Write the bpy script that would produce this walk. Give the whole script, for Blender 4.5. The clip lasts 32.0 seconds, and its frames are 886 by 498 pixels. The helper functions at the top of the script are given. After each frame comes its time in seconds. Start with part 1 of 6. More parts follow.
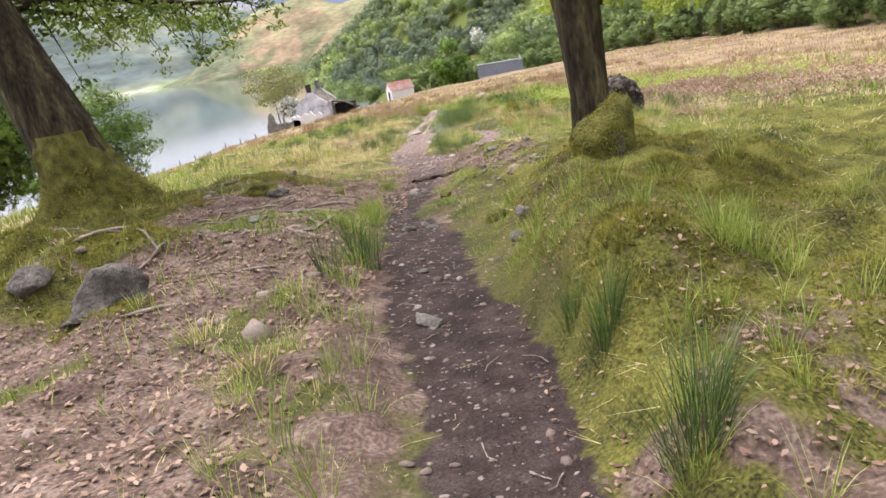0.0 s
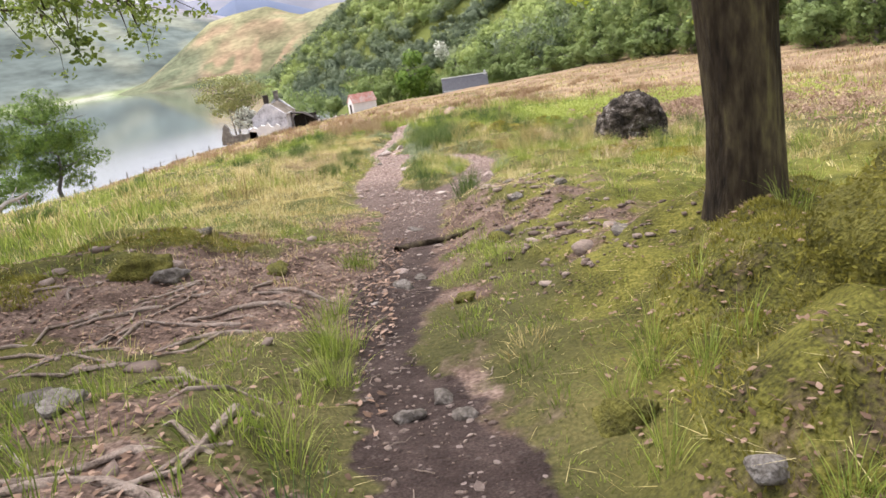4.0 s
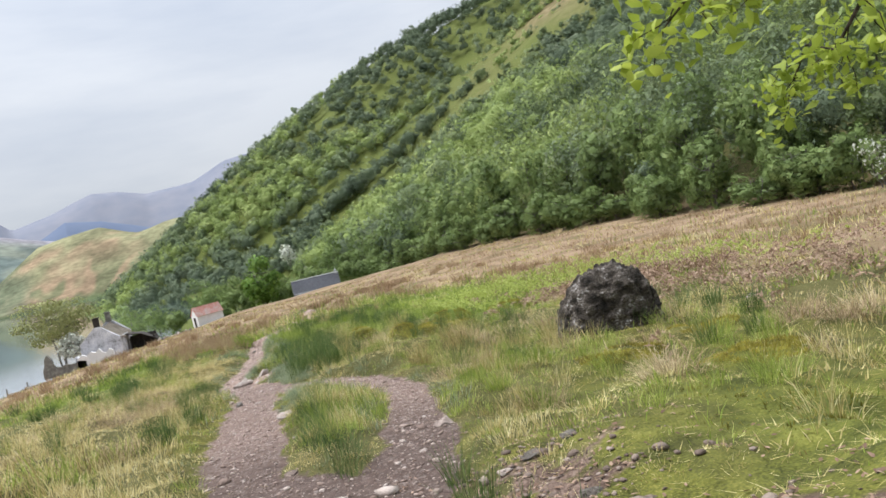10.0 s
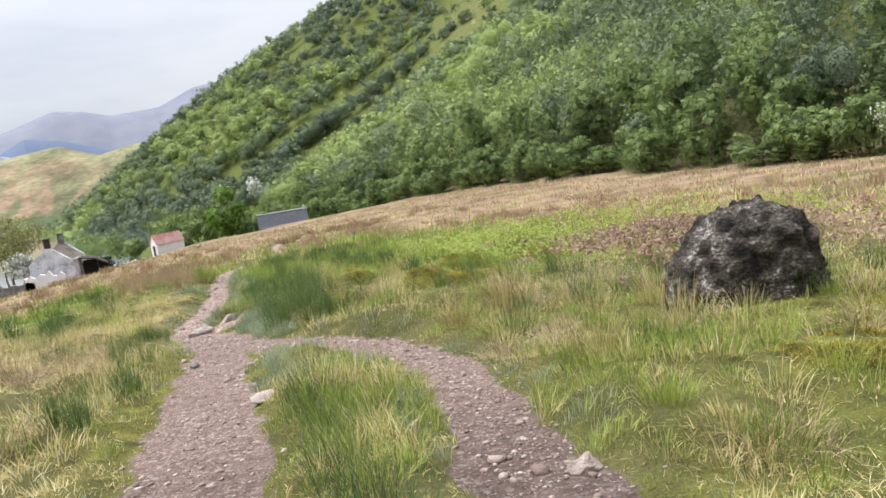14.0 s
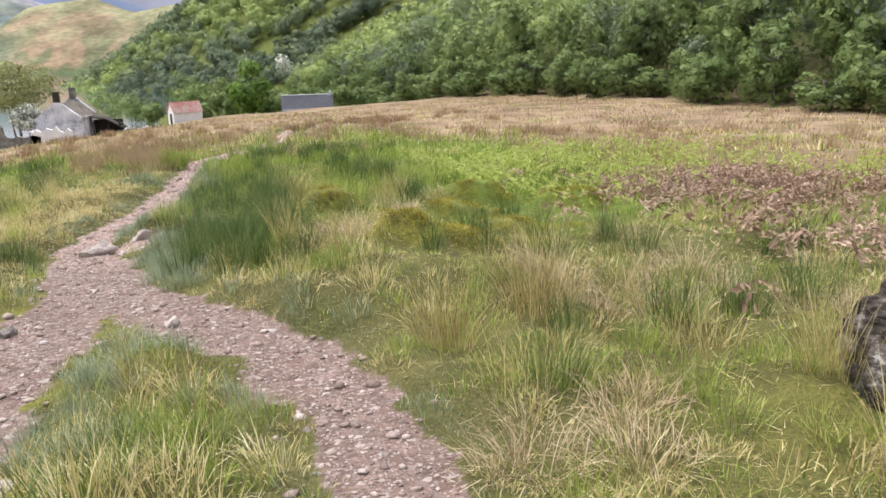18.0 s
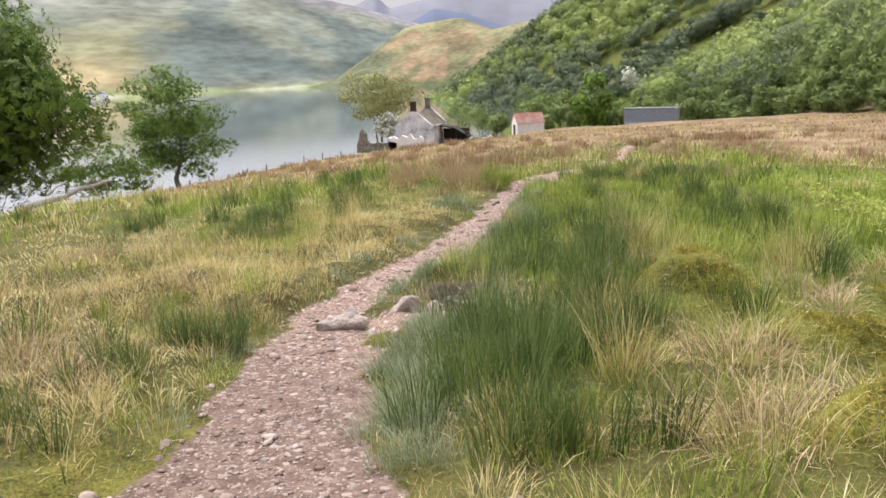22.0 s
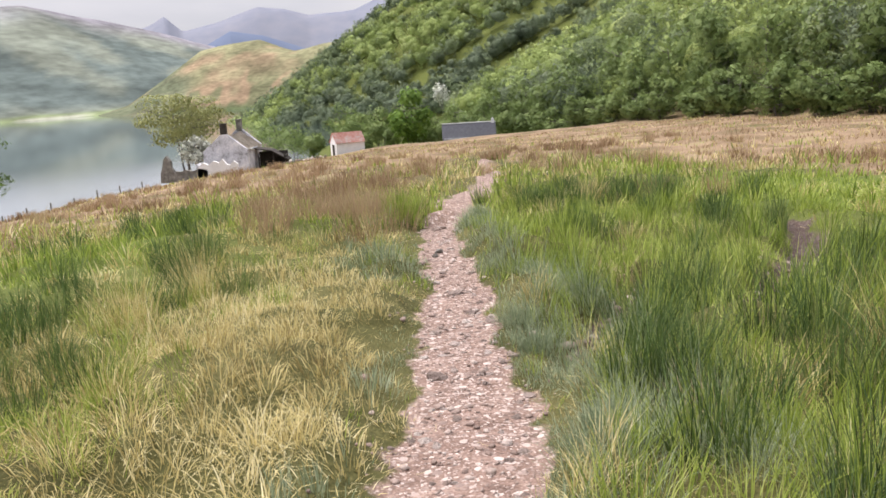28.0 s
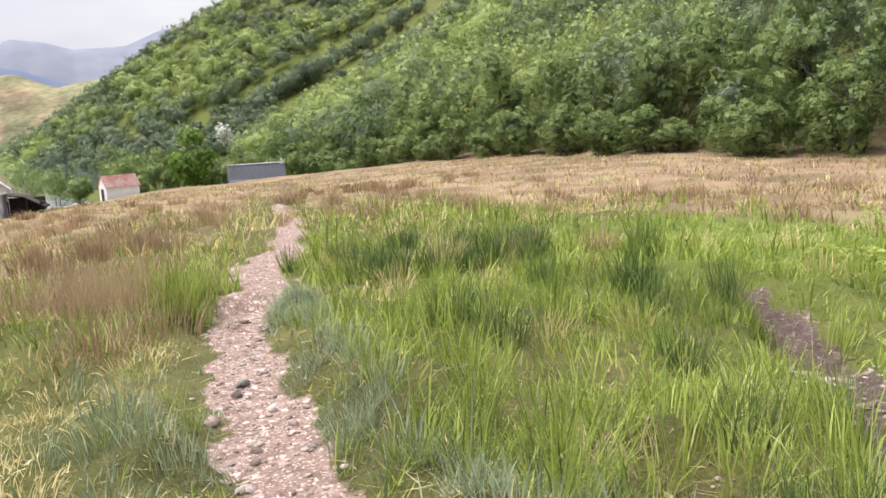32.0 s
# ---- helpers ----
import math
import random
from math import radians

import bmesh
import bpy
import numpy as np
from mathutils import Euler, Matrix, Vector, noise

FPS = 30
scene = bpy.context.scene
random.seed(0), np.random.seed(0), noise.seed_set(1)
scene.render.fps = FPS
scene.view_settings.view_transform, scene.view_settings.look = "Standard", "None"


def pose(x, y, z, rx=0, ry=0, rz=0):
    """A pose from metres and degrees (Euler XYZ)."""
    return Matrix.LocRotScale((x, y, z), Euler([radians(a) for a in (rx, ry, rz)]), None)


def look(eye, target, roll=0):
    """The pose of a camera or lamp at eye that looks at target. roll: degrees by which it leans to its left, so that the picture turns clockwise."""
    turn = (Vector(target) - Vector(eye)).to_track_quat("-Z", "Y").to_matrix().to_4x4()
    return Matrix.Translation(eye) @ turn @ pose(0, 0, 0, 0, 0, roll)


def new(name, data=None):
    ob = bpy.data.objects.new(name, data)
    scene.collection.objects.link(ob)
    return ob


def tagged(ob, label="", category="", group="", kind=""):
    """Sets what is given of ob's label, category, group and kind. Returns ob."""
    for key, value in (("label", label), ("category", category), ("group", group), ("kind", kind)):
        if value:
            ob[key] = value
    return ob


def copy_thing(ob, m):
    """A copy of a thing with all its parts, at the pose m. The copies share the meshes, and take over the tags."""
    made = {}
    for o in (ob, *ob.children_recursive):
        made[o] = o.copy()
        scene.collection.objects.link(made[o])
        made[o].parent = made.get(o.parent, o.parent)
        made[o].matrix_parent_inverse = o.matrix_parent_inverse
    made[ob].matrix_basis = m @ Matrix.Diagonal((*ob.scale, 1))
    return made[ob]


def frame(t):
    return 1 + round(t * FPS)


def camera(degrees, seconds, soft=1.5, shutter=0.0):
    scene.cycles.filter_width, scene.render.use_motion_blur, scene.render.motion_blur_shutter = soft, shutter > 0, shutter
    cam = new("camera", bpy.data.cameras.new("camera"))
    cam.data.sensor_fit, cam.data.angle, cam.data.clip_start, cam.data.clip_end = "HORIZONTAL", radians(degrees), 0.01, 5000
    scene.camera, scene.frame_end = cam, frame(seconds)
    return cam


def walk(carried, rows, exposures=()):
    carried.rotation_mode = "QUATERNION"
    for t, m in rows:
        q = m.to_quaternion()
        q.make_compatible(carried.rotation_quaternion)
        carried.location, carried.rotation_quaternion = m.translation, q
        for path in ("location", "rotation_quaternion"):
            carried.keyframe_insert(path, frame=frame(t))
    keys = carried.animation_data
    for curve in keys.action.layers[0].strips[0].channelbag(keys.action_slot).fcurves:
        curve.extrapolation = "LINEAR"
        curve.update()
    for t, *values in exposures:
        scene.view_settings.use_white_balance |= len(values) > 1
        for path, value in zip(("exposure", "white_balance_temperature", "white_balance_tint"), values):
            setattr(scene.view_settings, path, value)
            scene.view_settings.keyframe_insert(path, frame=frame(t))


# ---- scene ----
cam = camera(59.82, 32.0, soft=1.6)
PATH = (
    (0, 0.001, 0, 1.62, 73.79, 9.39, 0.8),
    (0.5, -0.038, 0.524, 1.57, 75.61, 11.4, -0.46),
    (1, -0.07, 1.047, 1.523, 77.6, 10.09, -1.9),
    (1.5, -0.062, 1.589, 1.485, 75.6, 8.39, -7.61),
    (2, -0.069, 2.138, 1.45, 74.6, 11.21, -3.43),
    (2.5, -0.113, 2.711, 1.426, 73.12, 9.04, -4.02),
    (3, -0.17, 3.291, 1.411, 72.84, 15.95, -1.08),
    (3.5, -0.335, 3.833, 1.388, 71.47, 12.71, -0.28),
    (4, -0.496, 4.346, 1.367, 74.35, 8.04, -1.96),
    (4.5, -0.617, 4.883, 1.359, 77.11, 9.24, 0.07),
    (6.5, -0.863, 7.034, 1.252, 80.18, 8.15, -7.52),
    (7, -0.914, 7.577, 1.219, 81.23, 9.87, -5.97),
    (7.5, -0.957, 8.101, 1.168, 81.98, 9.68, -7.74),
    (8, -0.98, 8.619, 1.112, 83.49, 10.98, -1.89),
    (8.5, -0.995, 9.143, 1.065, 82.84, 10.82, 3.04),
    (9, -0.978, 9.674, 1.039, 82.35, 10.07, -4.91),
    (9.5, -0.947, 10.194, 1.022, 86.53, 12.13, -10.83),
    (10, -0.972, 10.69, 0.997, 86.63, 12.65, -13.79),
    (10.5, -1.046, 11.2, 0.972, 85.89, 8.64, -17.55),
    (11, -1.071, 11.709, 0.946, 86, 10.12, -15.28),
    (11.5, -1.056, 12.198, 0.905, 85.72, 9.94, -17.06),
    (12, -1.044, 12.694, 0.849, 85.36, 9.18, -20.38),
    (12.5, -1.08, 13.222, 0.783, 84.06, 9.02, -18.28),
    (13, -1.159, 13.786, 0.718, 83.73, 9.53, -15.57),
    (13.5, -1.203, 14.342, 0.649, 83.46, 10.2, -12.75),
    (14, -1.152, 14.886, 0.597, 82.21, 8.57, -15.95),
    (14.5, -0.997, 15.397, 0.559, 78.42, 6.49, -23.44),
    (16.5, -0.171, 17.427, 0.463, 79.14, 3.04, -17.31),
    (17, 0.007, 17.967, 0.424, 75.81, 0.16, -22.8),
    (17.5, 0.139, 18.52, 0.377, 77.88, 3.11, -12.52),
    (18, 0.204, 19.072, 0.324, 75.29, 1.49, -13.02),
    (18.5, 0.215, 19.617, 0.272, 72.97, 0.9, -11.2),
    (19, 0.204, 20.176, 0.236, 75.15, 3.81, -5.47),
    (19.5, 0.248, 20.751, 0.208, 76.46, 1.8, -7.74),
    (20, 0.323, 21.312, 0.171, 76.98, 1.61, -5.56),
    (20.5, 0.347, 21.836, 0.122, 76.17, 0.57, -1.75),
    (21, 0.357, 22.358, 0.081, 77.21, 1.25, 1.56),
    (21.5, 0.298, 22.879, 0.05, 78.91, 3.05, 9.71),
    (22, 0.217, 23.405, 0.017, 76.98, 1.98, 11.67),
    (22.5, 0.117, 23.939, -0.025, 77.57, 3.1, 15.72),
    (23, -0.049, 24.439, -0.089, 77.69, 2.48, 18.02),
    (23.5, -0.227, 24.956, -0.153, 76.63, 1.9, 14.81),
    (24, -0.483, 25.476, -0.206, 75.83, 4.11, 14.42),
    (24.5, -0.794, 25.976, -0.265, 74.57, 5.5, 15.85),
    (25, -1.089, 26.473, -0.33, 75.3, 7.23, 19.7),
    (25.5, -1.381, 26.94, -0.408, 74.48, 8.52, 19.85),
    (26, -1.611, 27.455, -0.461, 76.86, 6.62, 12.98),
    (26.5, -1.794, 27.982, -0.498, 79.65, 7.28, 7.32),
    (28.5, -2.376, 30.02, -0.627, 77.6, 2.76, -3.92),
    (29, -2.467, 30.509, -0.674, 79.67, 6.34, -2.91),
    (29.5, -2.506, 31.001, -0.717, 80.66, 6.63, -5.8),
    (30, -2.494, 31.508, -0.749, 79.46, 8.8, -7),
    (30.5, -2.468, 32.029, -0.772, 78.03, 8.55, -8.4),
    (31, -2.393, 32.551, -0.788, 77.21, 7.19, -16.36),
    (31.5, -2.292, 33.072, -0.795, 79.87, 8.35, -16.96),
    (32, -2.194, 33.585, -0.802, 80, 2.77, -18.14),
)
walk(cam, [(row[0], pose(*row[1:])) for row in PATH], ((0, .78, 6450, 17), (4, .76, 6600, 17), (7, .54, 6600, 15), (8, .58, 6600, 15), (9, .42, 6650, 16), (10, .34, 6200, 9), (12, .50, 6350, 11), (14.5, .52, 6250, 11), (16.5, .70, 6250, 12), (17, .76, 6250, 13), (17.5, .62, 6300, 14), (18, .48, 6300, 14), (20, .46, 6700, 15), (24, .44, 6700, 15), (26, .44, 6450, 16), (29, .44, 6600, 16), (32, .62, 6500, 14)))

# ---- world, sun ----
def build_world():
    w = bpy.data.worlds.new("overcast_sky")
    scene.world = w
    w.use_nodes = True
    nt = w.node_tree
    nt.nodes.clear()
    out = nt.nodes.new("ShaderNodeOutputWorld")
    sky = nt.nodes.new("ShaderNodeTexSky")
    sky.sky_type = 'NISHITA'
    sky.sun_disc = False
    sky.sun_elevation, sky.sun_rotation = radians(64), radians(305)
    sky.air_density, sky.dust_density = 1.0, 3.0
    b1 = nt.nodes.new("ShaderNodeBackground")
    b1.inputs[1].default_value = 0.08
    nt.links.new(sky.outputs[0], b1.inputs[0])
    tc = nt.nodes.new("ShaderNodeTexCoord")
    mp = nt.nodes.new("ShaderNodeMapping")
    mp.inputs["Scale"].default_value = (1.0, 1.0, 4.5)
    mp.inputs["Rotation"].default_value = (0.1, 0.15, 0.4)
    n = nt.nodes.new("ShaderNodeTexNoise")
    n.inputs["Scale"].default_value, n.inputs["Detail"].default_value = 1.7, 7
    n.inputs["Roughness"].default_value = 0.55
    r = nt.nodes.new("ShaderNodeValToRGB")
    r.color_ramp.elements[0].position, r.color_ramp.elements[0].color = 0.34, (0.60, 0.64, 0.72, 1)
    r.color_ramp.elements[1].position, r.color_ramp.elements[1].color = 0.64, (0.84, 0.85, 0.88, 1)
    b2 = nt.nodes.new("ShaderNodeBackground")
    nt.links.new(tc.outputs["Generated"], mp.inputs[0])
    nt.links.new(mp.outputs[0], n.inputs["Vector"])
    nt.links.new(n.outputs["Fac"], r.inputs[0])
    nt.links.new(r.outputs[0], b2.inputs[0])
    # an overcast sky is brighter towards the zenith
    sp = nt.nodes.new("ShaderNodeSeparateXYZ")
    nt.links.new(tc.outputs["Generated"], sp.inputs[0])
    mr = nt.nodes.new("ShaderNodeMapRange")
    mr.inputs["From Min"].default_value, mr.inputs["From Max"].default_value = 0.05, 0.9
    mr.inputs["To Min"].default_value, mr.inputs["To Max"].default_value = 0.66, 1.58
    nt.links.new(sp.outputs[2], mr.inputs[0])
    nt.links.new(mr.outputs[0], b2.inputs[1])
    mx = nt.nodes.new("ShaderNodeMixShader")
    mx.inputs[0].default_value = 0.86
    nt.links.new(b1.outputs[0], mx.inputs[1])
    nt.links.new(b2.outputs[0], mx.inputs[2])
    nt.links.new(mx.outputs[0], out.inputs[0])
    sun = new("sun", bpy.data.lights.new("sun", 'SUN'))
    sun.data.energy, sun.data.angle, sun.data.color = 3.5, radians(40), (1.0, 0.96, 0.9)
    sun.matrix_world = look((0, 0, 50), (20, -14, 0))


build_world()


# ---- mesh and material helpers ----
rng = np.random.default_rng(7)


def vnoise(x, y, seed=0.0):
    x, y = np.asarray(x, float), np.asarray(y, float)
    ix, iy = np.floor(x), np.floor(y)
    fx, fy = x - ix, y - iy
    fx, fy = fx * fx * (3 - 2 * fx), fy * fy * (3 - 2 * fy)

    def h(a, b):
        v = np.sin(a * 127.1 + b * 311.7 + seed * 74.7) * 43758.5453
        return v - np.floor(v)
    return (h(ix, iy) * (1 - fx) + h(ix + 1, iy) * fx) * (1 - fy) + (h(ix, iy + 1) * (1 - fx) + h(ix + 1, iy + 1) * fx) * fy - 0.5


def fbm(x, y, octaves=4, seed=0.0):
    return sum(vnoise(x * 2 ** k, y * 2 ** k, seed + k) / 2 ** k for k in range(octaves))


def np_mesh(name, verts, faces, material, smooth=False):
    """A mesh from arrays: verts (n, 3), faces (m, k)."""
    verts, faces = np.ascontiguousarray(verts, np.float32), np.ascontiguousarray(faces, np.int32)
    me = bpy.data.meshes.new(name)
    m, k = faces.shape
    me.vertices.add(len(verts))
    me.vertices.foreach_set("co", verts.ravel())
    me.loops.add(m * k)
    me.loops.foreach_set("vertex_index", faces.ravel())
    me.polygons.add(m)
    me.polygons.foreach_set("loop_start", np.arange(0, m * k, k, dtype=np.int32))
    if smooth:
        me.polygons.foreach_set("use_smooth", np.ones(m, bool))
    me.materials.append(material)
    me.update(calc_edges=True)
    return me


def part(name, bm, material, parent=None, label="", smooth=False):
    me = bpy.data.meshes.new(name)
    bm.to_mesh(me)
    bm.free()
    me.materials.append(material)
    if smooth:
        me.polygons.foreach_set("use_smooth", np.ones(len(me.polygons), bool))
    ob = new(name, me)
    ob.parent = parent
    return tagged(ob, label)


def thing(name, label, category, group="", kind="", at=(0, 0, 0), turn=0.0):
    ob = new(name)
    ob.empty_display_size = 0.2
    ob.matrix_basis = pose(*at, 0, 0, turn)
    return tagged(ob, label, category, group, kind)


def box_bm(x0, y0, z0, x1, y1, z1, bevel=0.0):
    bm = bmesh.new()
    bmesh.ops.create_cube(bm, size=1, matrix=Matrix.Translation(((x0 + x1) / 2, (y0 + y1) / 2, (z0 + z1) / 2)) @ Matrix.Diagonal((x1 - x0, y1 - y0, z1 - z0, 1)))
    if bevel:
        bmesh.ops.bevel(bm, geom=bm.edges[:], offset=bevel, segments=1, affect='EDGES')
    return bm


def prism_bm(profile, y0, y1):
    """A profile of (x, z) pushed from y0 to y1."""
    bm = bmesh.new()
    a = [bm.verts.new((x, y0, z)) for x, z in profile]
    b = [bm.verts.new((x, y1, z)) for x, z in profile]
    bm.faces.new(a)
    bm.faces.new(b[::-1])
    n = len(profile)
    for i in range(n):
        bm.faces.new((a[i], b[i], b[(i + 1) % n], a[(i + 1) % n])).normal_flip()
    bmesh.ops.recalc_face_normals(bm, faces=bm.faces[:])
    return bm


def material(name, colours, scale=4.0, rough=0.85, bump=0.3, bump_scale=None, fine=None, island=0.0, per_object=0.0, passing=0.0, place="pos", stretch=(1, 1, 1), spec=0.3, contrast=(0.3, 0.7), metal=0.0, holes=0.0):
    """A procedural surface: colours mixed by a coarse and a fine noise, with relief."""
    m = bpy.data.materials.new(name)
    m.use_nodes = True
    nt = m.node_tree
    p = nt.nodes["Principled BSDF"]
    p.inputs["Roughness"].default_value = rough
    p.inputs["Metallic"].default_value = metal
    p.inputs["Specular IOR Level"].default_value = spec
    if place == "pos":
        vec = nt.nodes.new("ShaderNodeNewGeometry").outputs["Position"]
    else:
        vec = nt.nodes.new("ShaderNodeTexCoord").outputs["Object"]
    mp = nt.nodes.new("ShaderNodeMapping")
    mp.inputs["Scale"].default_value = stretch
    nt.links.new(vec, mp.inputs[0])
    vec = mp.outputs[0]

    def noise_node(s, detail=6):
        n = nt.nodes.new("ShaderNodeTexNoise")
        n.inputs["Scale"].default_value, n.inputs["Detail"].default_value = s, detail
        nt.links.new(vec, n.inputs["Vector"])
        return n.outputs["Fac"]

    def mathn(op, a, b):
        q = nt.nodes.new("ShaderNodeMath")
        q.operation = op
        for i, v in enumerate((a, b)):
            if isinstance(v, (int, float)):
                q.inputs[i].default_value = v
            else:
                nt.links.new(v, q.inputs[i])
        return q.outputs[0]
    coarse, small = noise_node(scale), noise_node(fine or scale * 9, 3)
    fac = mathn('ADD', mathn('MULTIPLY', coarse, 0.65), mathn('MULTIPLY', small, 0.35))
    if island or per_object:
        # spread the noise, which stays near its middle
        fac = mathn('ADD', mathn('MULTIPLY', fac, 2.4), -.7)
    if island:
        g = nt.nodes.new("ShaderNodeNewGeometry")
        fac = mathn('ADD', mathn('MULTIPLY', fac, 1 - island), mathn('MULTIPLY', g.outputs["Random Per Island"], island))
    if per_object:
        o = nt.nodes.new("ShaderNodeObjectInfo")
        fac = mathn('ADD', mathn('MULTIPLY', fac, 1 - per_object), mathn('MULTIPLY', o.outputs["Random"], per_object))
    ramp = nt.nodes.new("ShaderNodeValToRGB")
    el = ramp.color_ramp.elements
    lo, hi = contrast if not (island or per_object) else (0.12, 0.88)
    for i, c in enumerate(colours):
        pos = lo + (hi - lo) * i / max(1, len(colours) - 1)
        e = el[i] if i < 2 else el.new(pos)
        e.position, e.color = pos, (*c, 1)
    nt.links.new(fac, ramp.inputs[0])
    nt.links.new(ramp.outputs[0], p.inputs["Base Color"])
    if bump:
        b = nt.nodes.new("ShaderNodeBump")
        b.inputs["Strength"].default_value, b.inputs["Distance"].default_value = bump, 0.05
        nt.links.new(noise_node(bump_scale or scale * 4, 8), b.inputs["Height"])
        nt.links.new(b.outputs[0], p.inputs["Normal"])
    shade = p.outputs[0]
    if passing:
        t = nt.nodes.new("ShaderNodeBsdfTranslucent")
        nt.links.new(ramp.outputs[0], t.inputs[0])
        mx = nt.nodes.new("ShaderNodeMixShader")
        mx.inputs[0].default_value = passing
        nt.links.new(p.outputs[0], mx.inputs[1])
        nt.links.new(t.outputs[0], mx.inputs[2])
        shade = mx.outputs[0]
    if holes:
        # the gaps between the leaves of a clump
        n = nt.nodes.new("ShaderNodeTexNoise")
        n.inputs["Scale"].default_value, n.inputs["Detail"].default_value = holes, 2
        nt.links.new(vec, n.inputs["Vector"])
        gap = nt.nodes.new("ShaderNodeMixShader")
        nt.links.new(mathn('GREATER_THAN', n.outputs["Fac"], .49), gap.inputs[0])
        nt.links.new(nt.nodes.new("ShaderNodeBsdfTransparent").outputs[0], gap.inputs[1])
        nt.links.new(shade, gap.inputs[2])
        shade = gap.outputs[0]
    nt.links.new(shade, nt.nodes["Material Output"].inputs[0])
    return m


# ---- the lie of the land ----
KY = (-30, 0, 4.4, 7.6, 10, 11.7, 17, 18.7, 22.5, 25.5, 27.8, 30, 31, 35, 41, 58, 120, 180, 260, 420)
KZ = (1.5, 0.22, -.06, -.27, -.42, -.57, -1.13, -1.27, -1.62, -1.82, -1.98, -2.22, -2.3, -2.52, -2.78, -4.15, -7.7, -12.2, -12.8, -13.2)
LAKE = -13.6
# the trodden lines: y, x of the middle, half width
MAIN = ((-6, .5, .45), (0, .12, .4), (2.3, .02, .28), (3, -.08, .33), (4.2, -.3, .38), (7, -.63, .33), (8.4, -.92, .24), (10, -.93, .28), (12, -.93, .38), (13.5, -.9, .38), (15, -.95, .43), (16.2, -1.0, .6), (17, -1.05, .8), (18.5, -1.6, .4),
        (20, -1.7, .5), (22, -1.75, .5), (24, -1.78, .46), (26.4, -1.72, .4), (27.7, -1.8, .44), (29.3, -2.2, .4), (30.5, -2.38, .33), (32, -2.36, .32), (33, -2.08, .41), (34.1, -2.03, .37), (35.5, -1.99, .33), (37, -1.87, .31), (38, -1.93, .3), (39.6, -1.94, .28), (41, -1.95, .27), (42, -1.85, .24))
FORK = ((16, -.6, .45), (17, -.2, .45), (18.2, .1, .4), (19.5, .3, .35), (21.6, .6, .33), (23, .62, .3), (24.3, .25, .42), (25.3, -.35, .5), (26.3, -1.0, .5), (27.2, -1.5, .45), (28.2, -1.75, .4), (29.0, -1.8, .34), (29.3, -1.85, -.12))
ONWARD = ((41.8, -1.85, .25), (44, -1.5, .45), (47, -1.0, .6), (50, -.4, .5), (58, .6, .3), (70, 1.5, .35))
DITCH = ((35.2, .2, .08), (35.8, .6, .16), (36.3, 1.04, .2), (37.4, 1.9, .24), (38.9, 2.65, .2), (40.4, 3.2, .12))
RILL = ((34.7, -1.15, .08), (35.4, -.72, .13), (35.8, -.45, .13), (36.4, -.12, .08))


def lane(x, y, line):
    """How far outside a trodden line a place is; under 0: on it."""
    a = np.array(line)
    d = np.abs(x - np.interp(y, a[:, 0], a[:, 1])) - np.interp(y, a[:, 0], a[:, 2])
    return np.where((y < a[0, 0] - .3) | (y > a[-1, 0] + .3), 9.0, d)


def wet(x, y):
    """The same for the ditch and the stony rill beside it."""
    return np.minimum(lane(x, y, DITCH), lane(x, y, RILL))


def bog(x, y):
    """The same for the trampled mud beside the stones."""
    return (np.hypot((x + 1.42) / .48, (y - 31.3) / .95) - 1) * .42 + .3 * vnoise(x * 3.1, y * 2.3, 8)


def trodden(x, y):
    wob = 0.17 * vnoise(x * 2.3, y * 2.3, 3) + 0.14 * vnoise(x * 6, y * 6, 4) + .08 * vnoise(x * 13, y * 13, 6)
    return np.minimum(lane(x, y, MAIN), lane(x, y, FORK)) + wob


def sstep(a, b, v):
    t = np.clip((v - a) / (b - a), 0, 1)
    return t * t * (3 - 2 * t)


def bump_at(x, y, cx, cy, r, h, ry=None):
    return h * np.exp(-((x - cx) / r) ** 2 - ((y - cy) / (ry or r)) ** 2)


# mossy mounds: x, y, half width, half depth, height
MOUNDS = ((-3.7, 6.35, .85, .45, .26), (-3.05, 6.25, .5, .3, .2), (-3.5, 5.5, .6, .35, .12), (-2.75, 5.0, .35, .25, .05), (-4.5, 7.5, .9, .5, .22), (-4.5, 5.5, .7, .5, .2), (-5.2, 9.9, 1.5, .9, .12), (-3.3, 11.9, .8, .3, .1), (.85, 3.45, .42, .34, .1), (1.3, 5.1, .5, .4, .08), (.95, 5.9, .35, .4, .06), (2.0, 6.2, .6, .5, .08))
HUMMOCKS = ((1.02, 30.55, .5, .4, .42), (3.72, 32.0, .65, .45, .38), (5.2, 31.3, .7, .5, .36), (1.45, 26.75, .4, .32, .3), (1.95, 26.3, .42, .36, .22), (1.8, 28.9, .45, .35, .28), (3.0, 30.6, .65, .45, .34), (4.4, 29.0, .5, .4, .2), (2.9, 27.6, .45, .35, .18), (4.6, 20.3, .5, .4, .12), (2.9, 19.3, .5, .4, .1), (3.6, 17.6, .6, .5, .12))


def mounds(x, y, which):
    """How far up the mounds a place is, from 0 to 1."""
    return np.minimum(sum(np.exp(-(((x - cx) / rx) ** 2 + ((y - cy) / ry) ** 2) ** 1.6) for cx, cy, rx, ry, h in which), 1)


def hill_q(x, y):
    # across the foot of the wooded slope, which swings out to the lake beyond the sheds
    s = np.clip((-(x + 1.2) * .174 + (y - 13.8) * .985 - 250) / 170, 0, 1)
    return (x + 1.2) * .985 + (y - 13.8) * .174 + 88 * s * s * (3 - 2 * s)


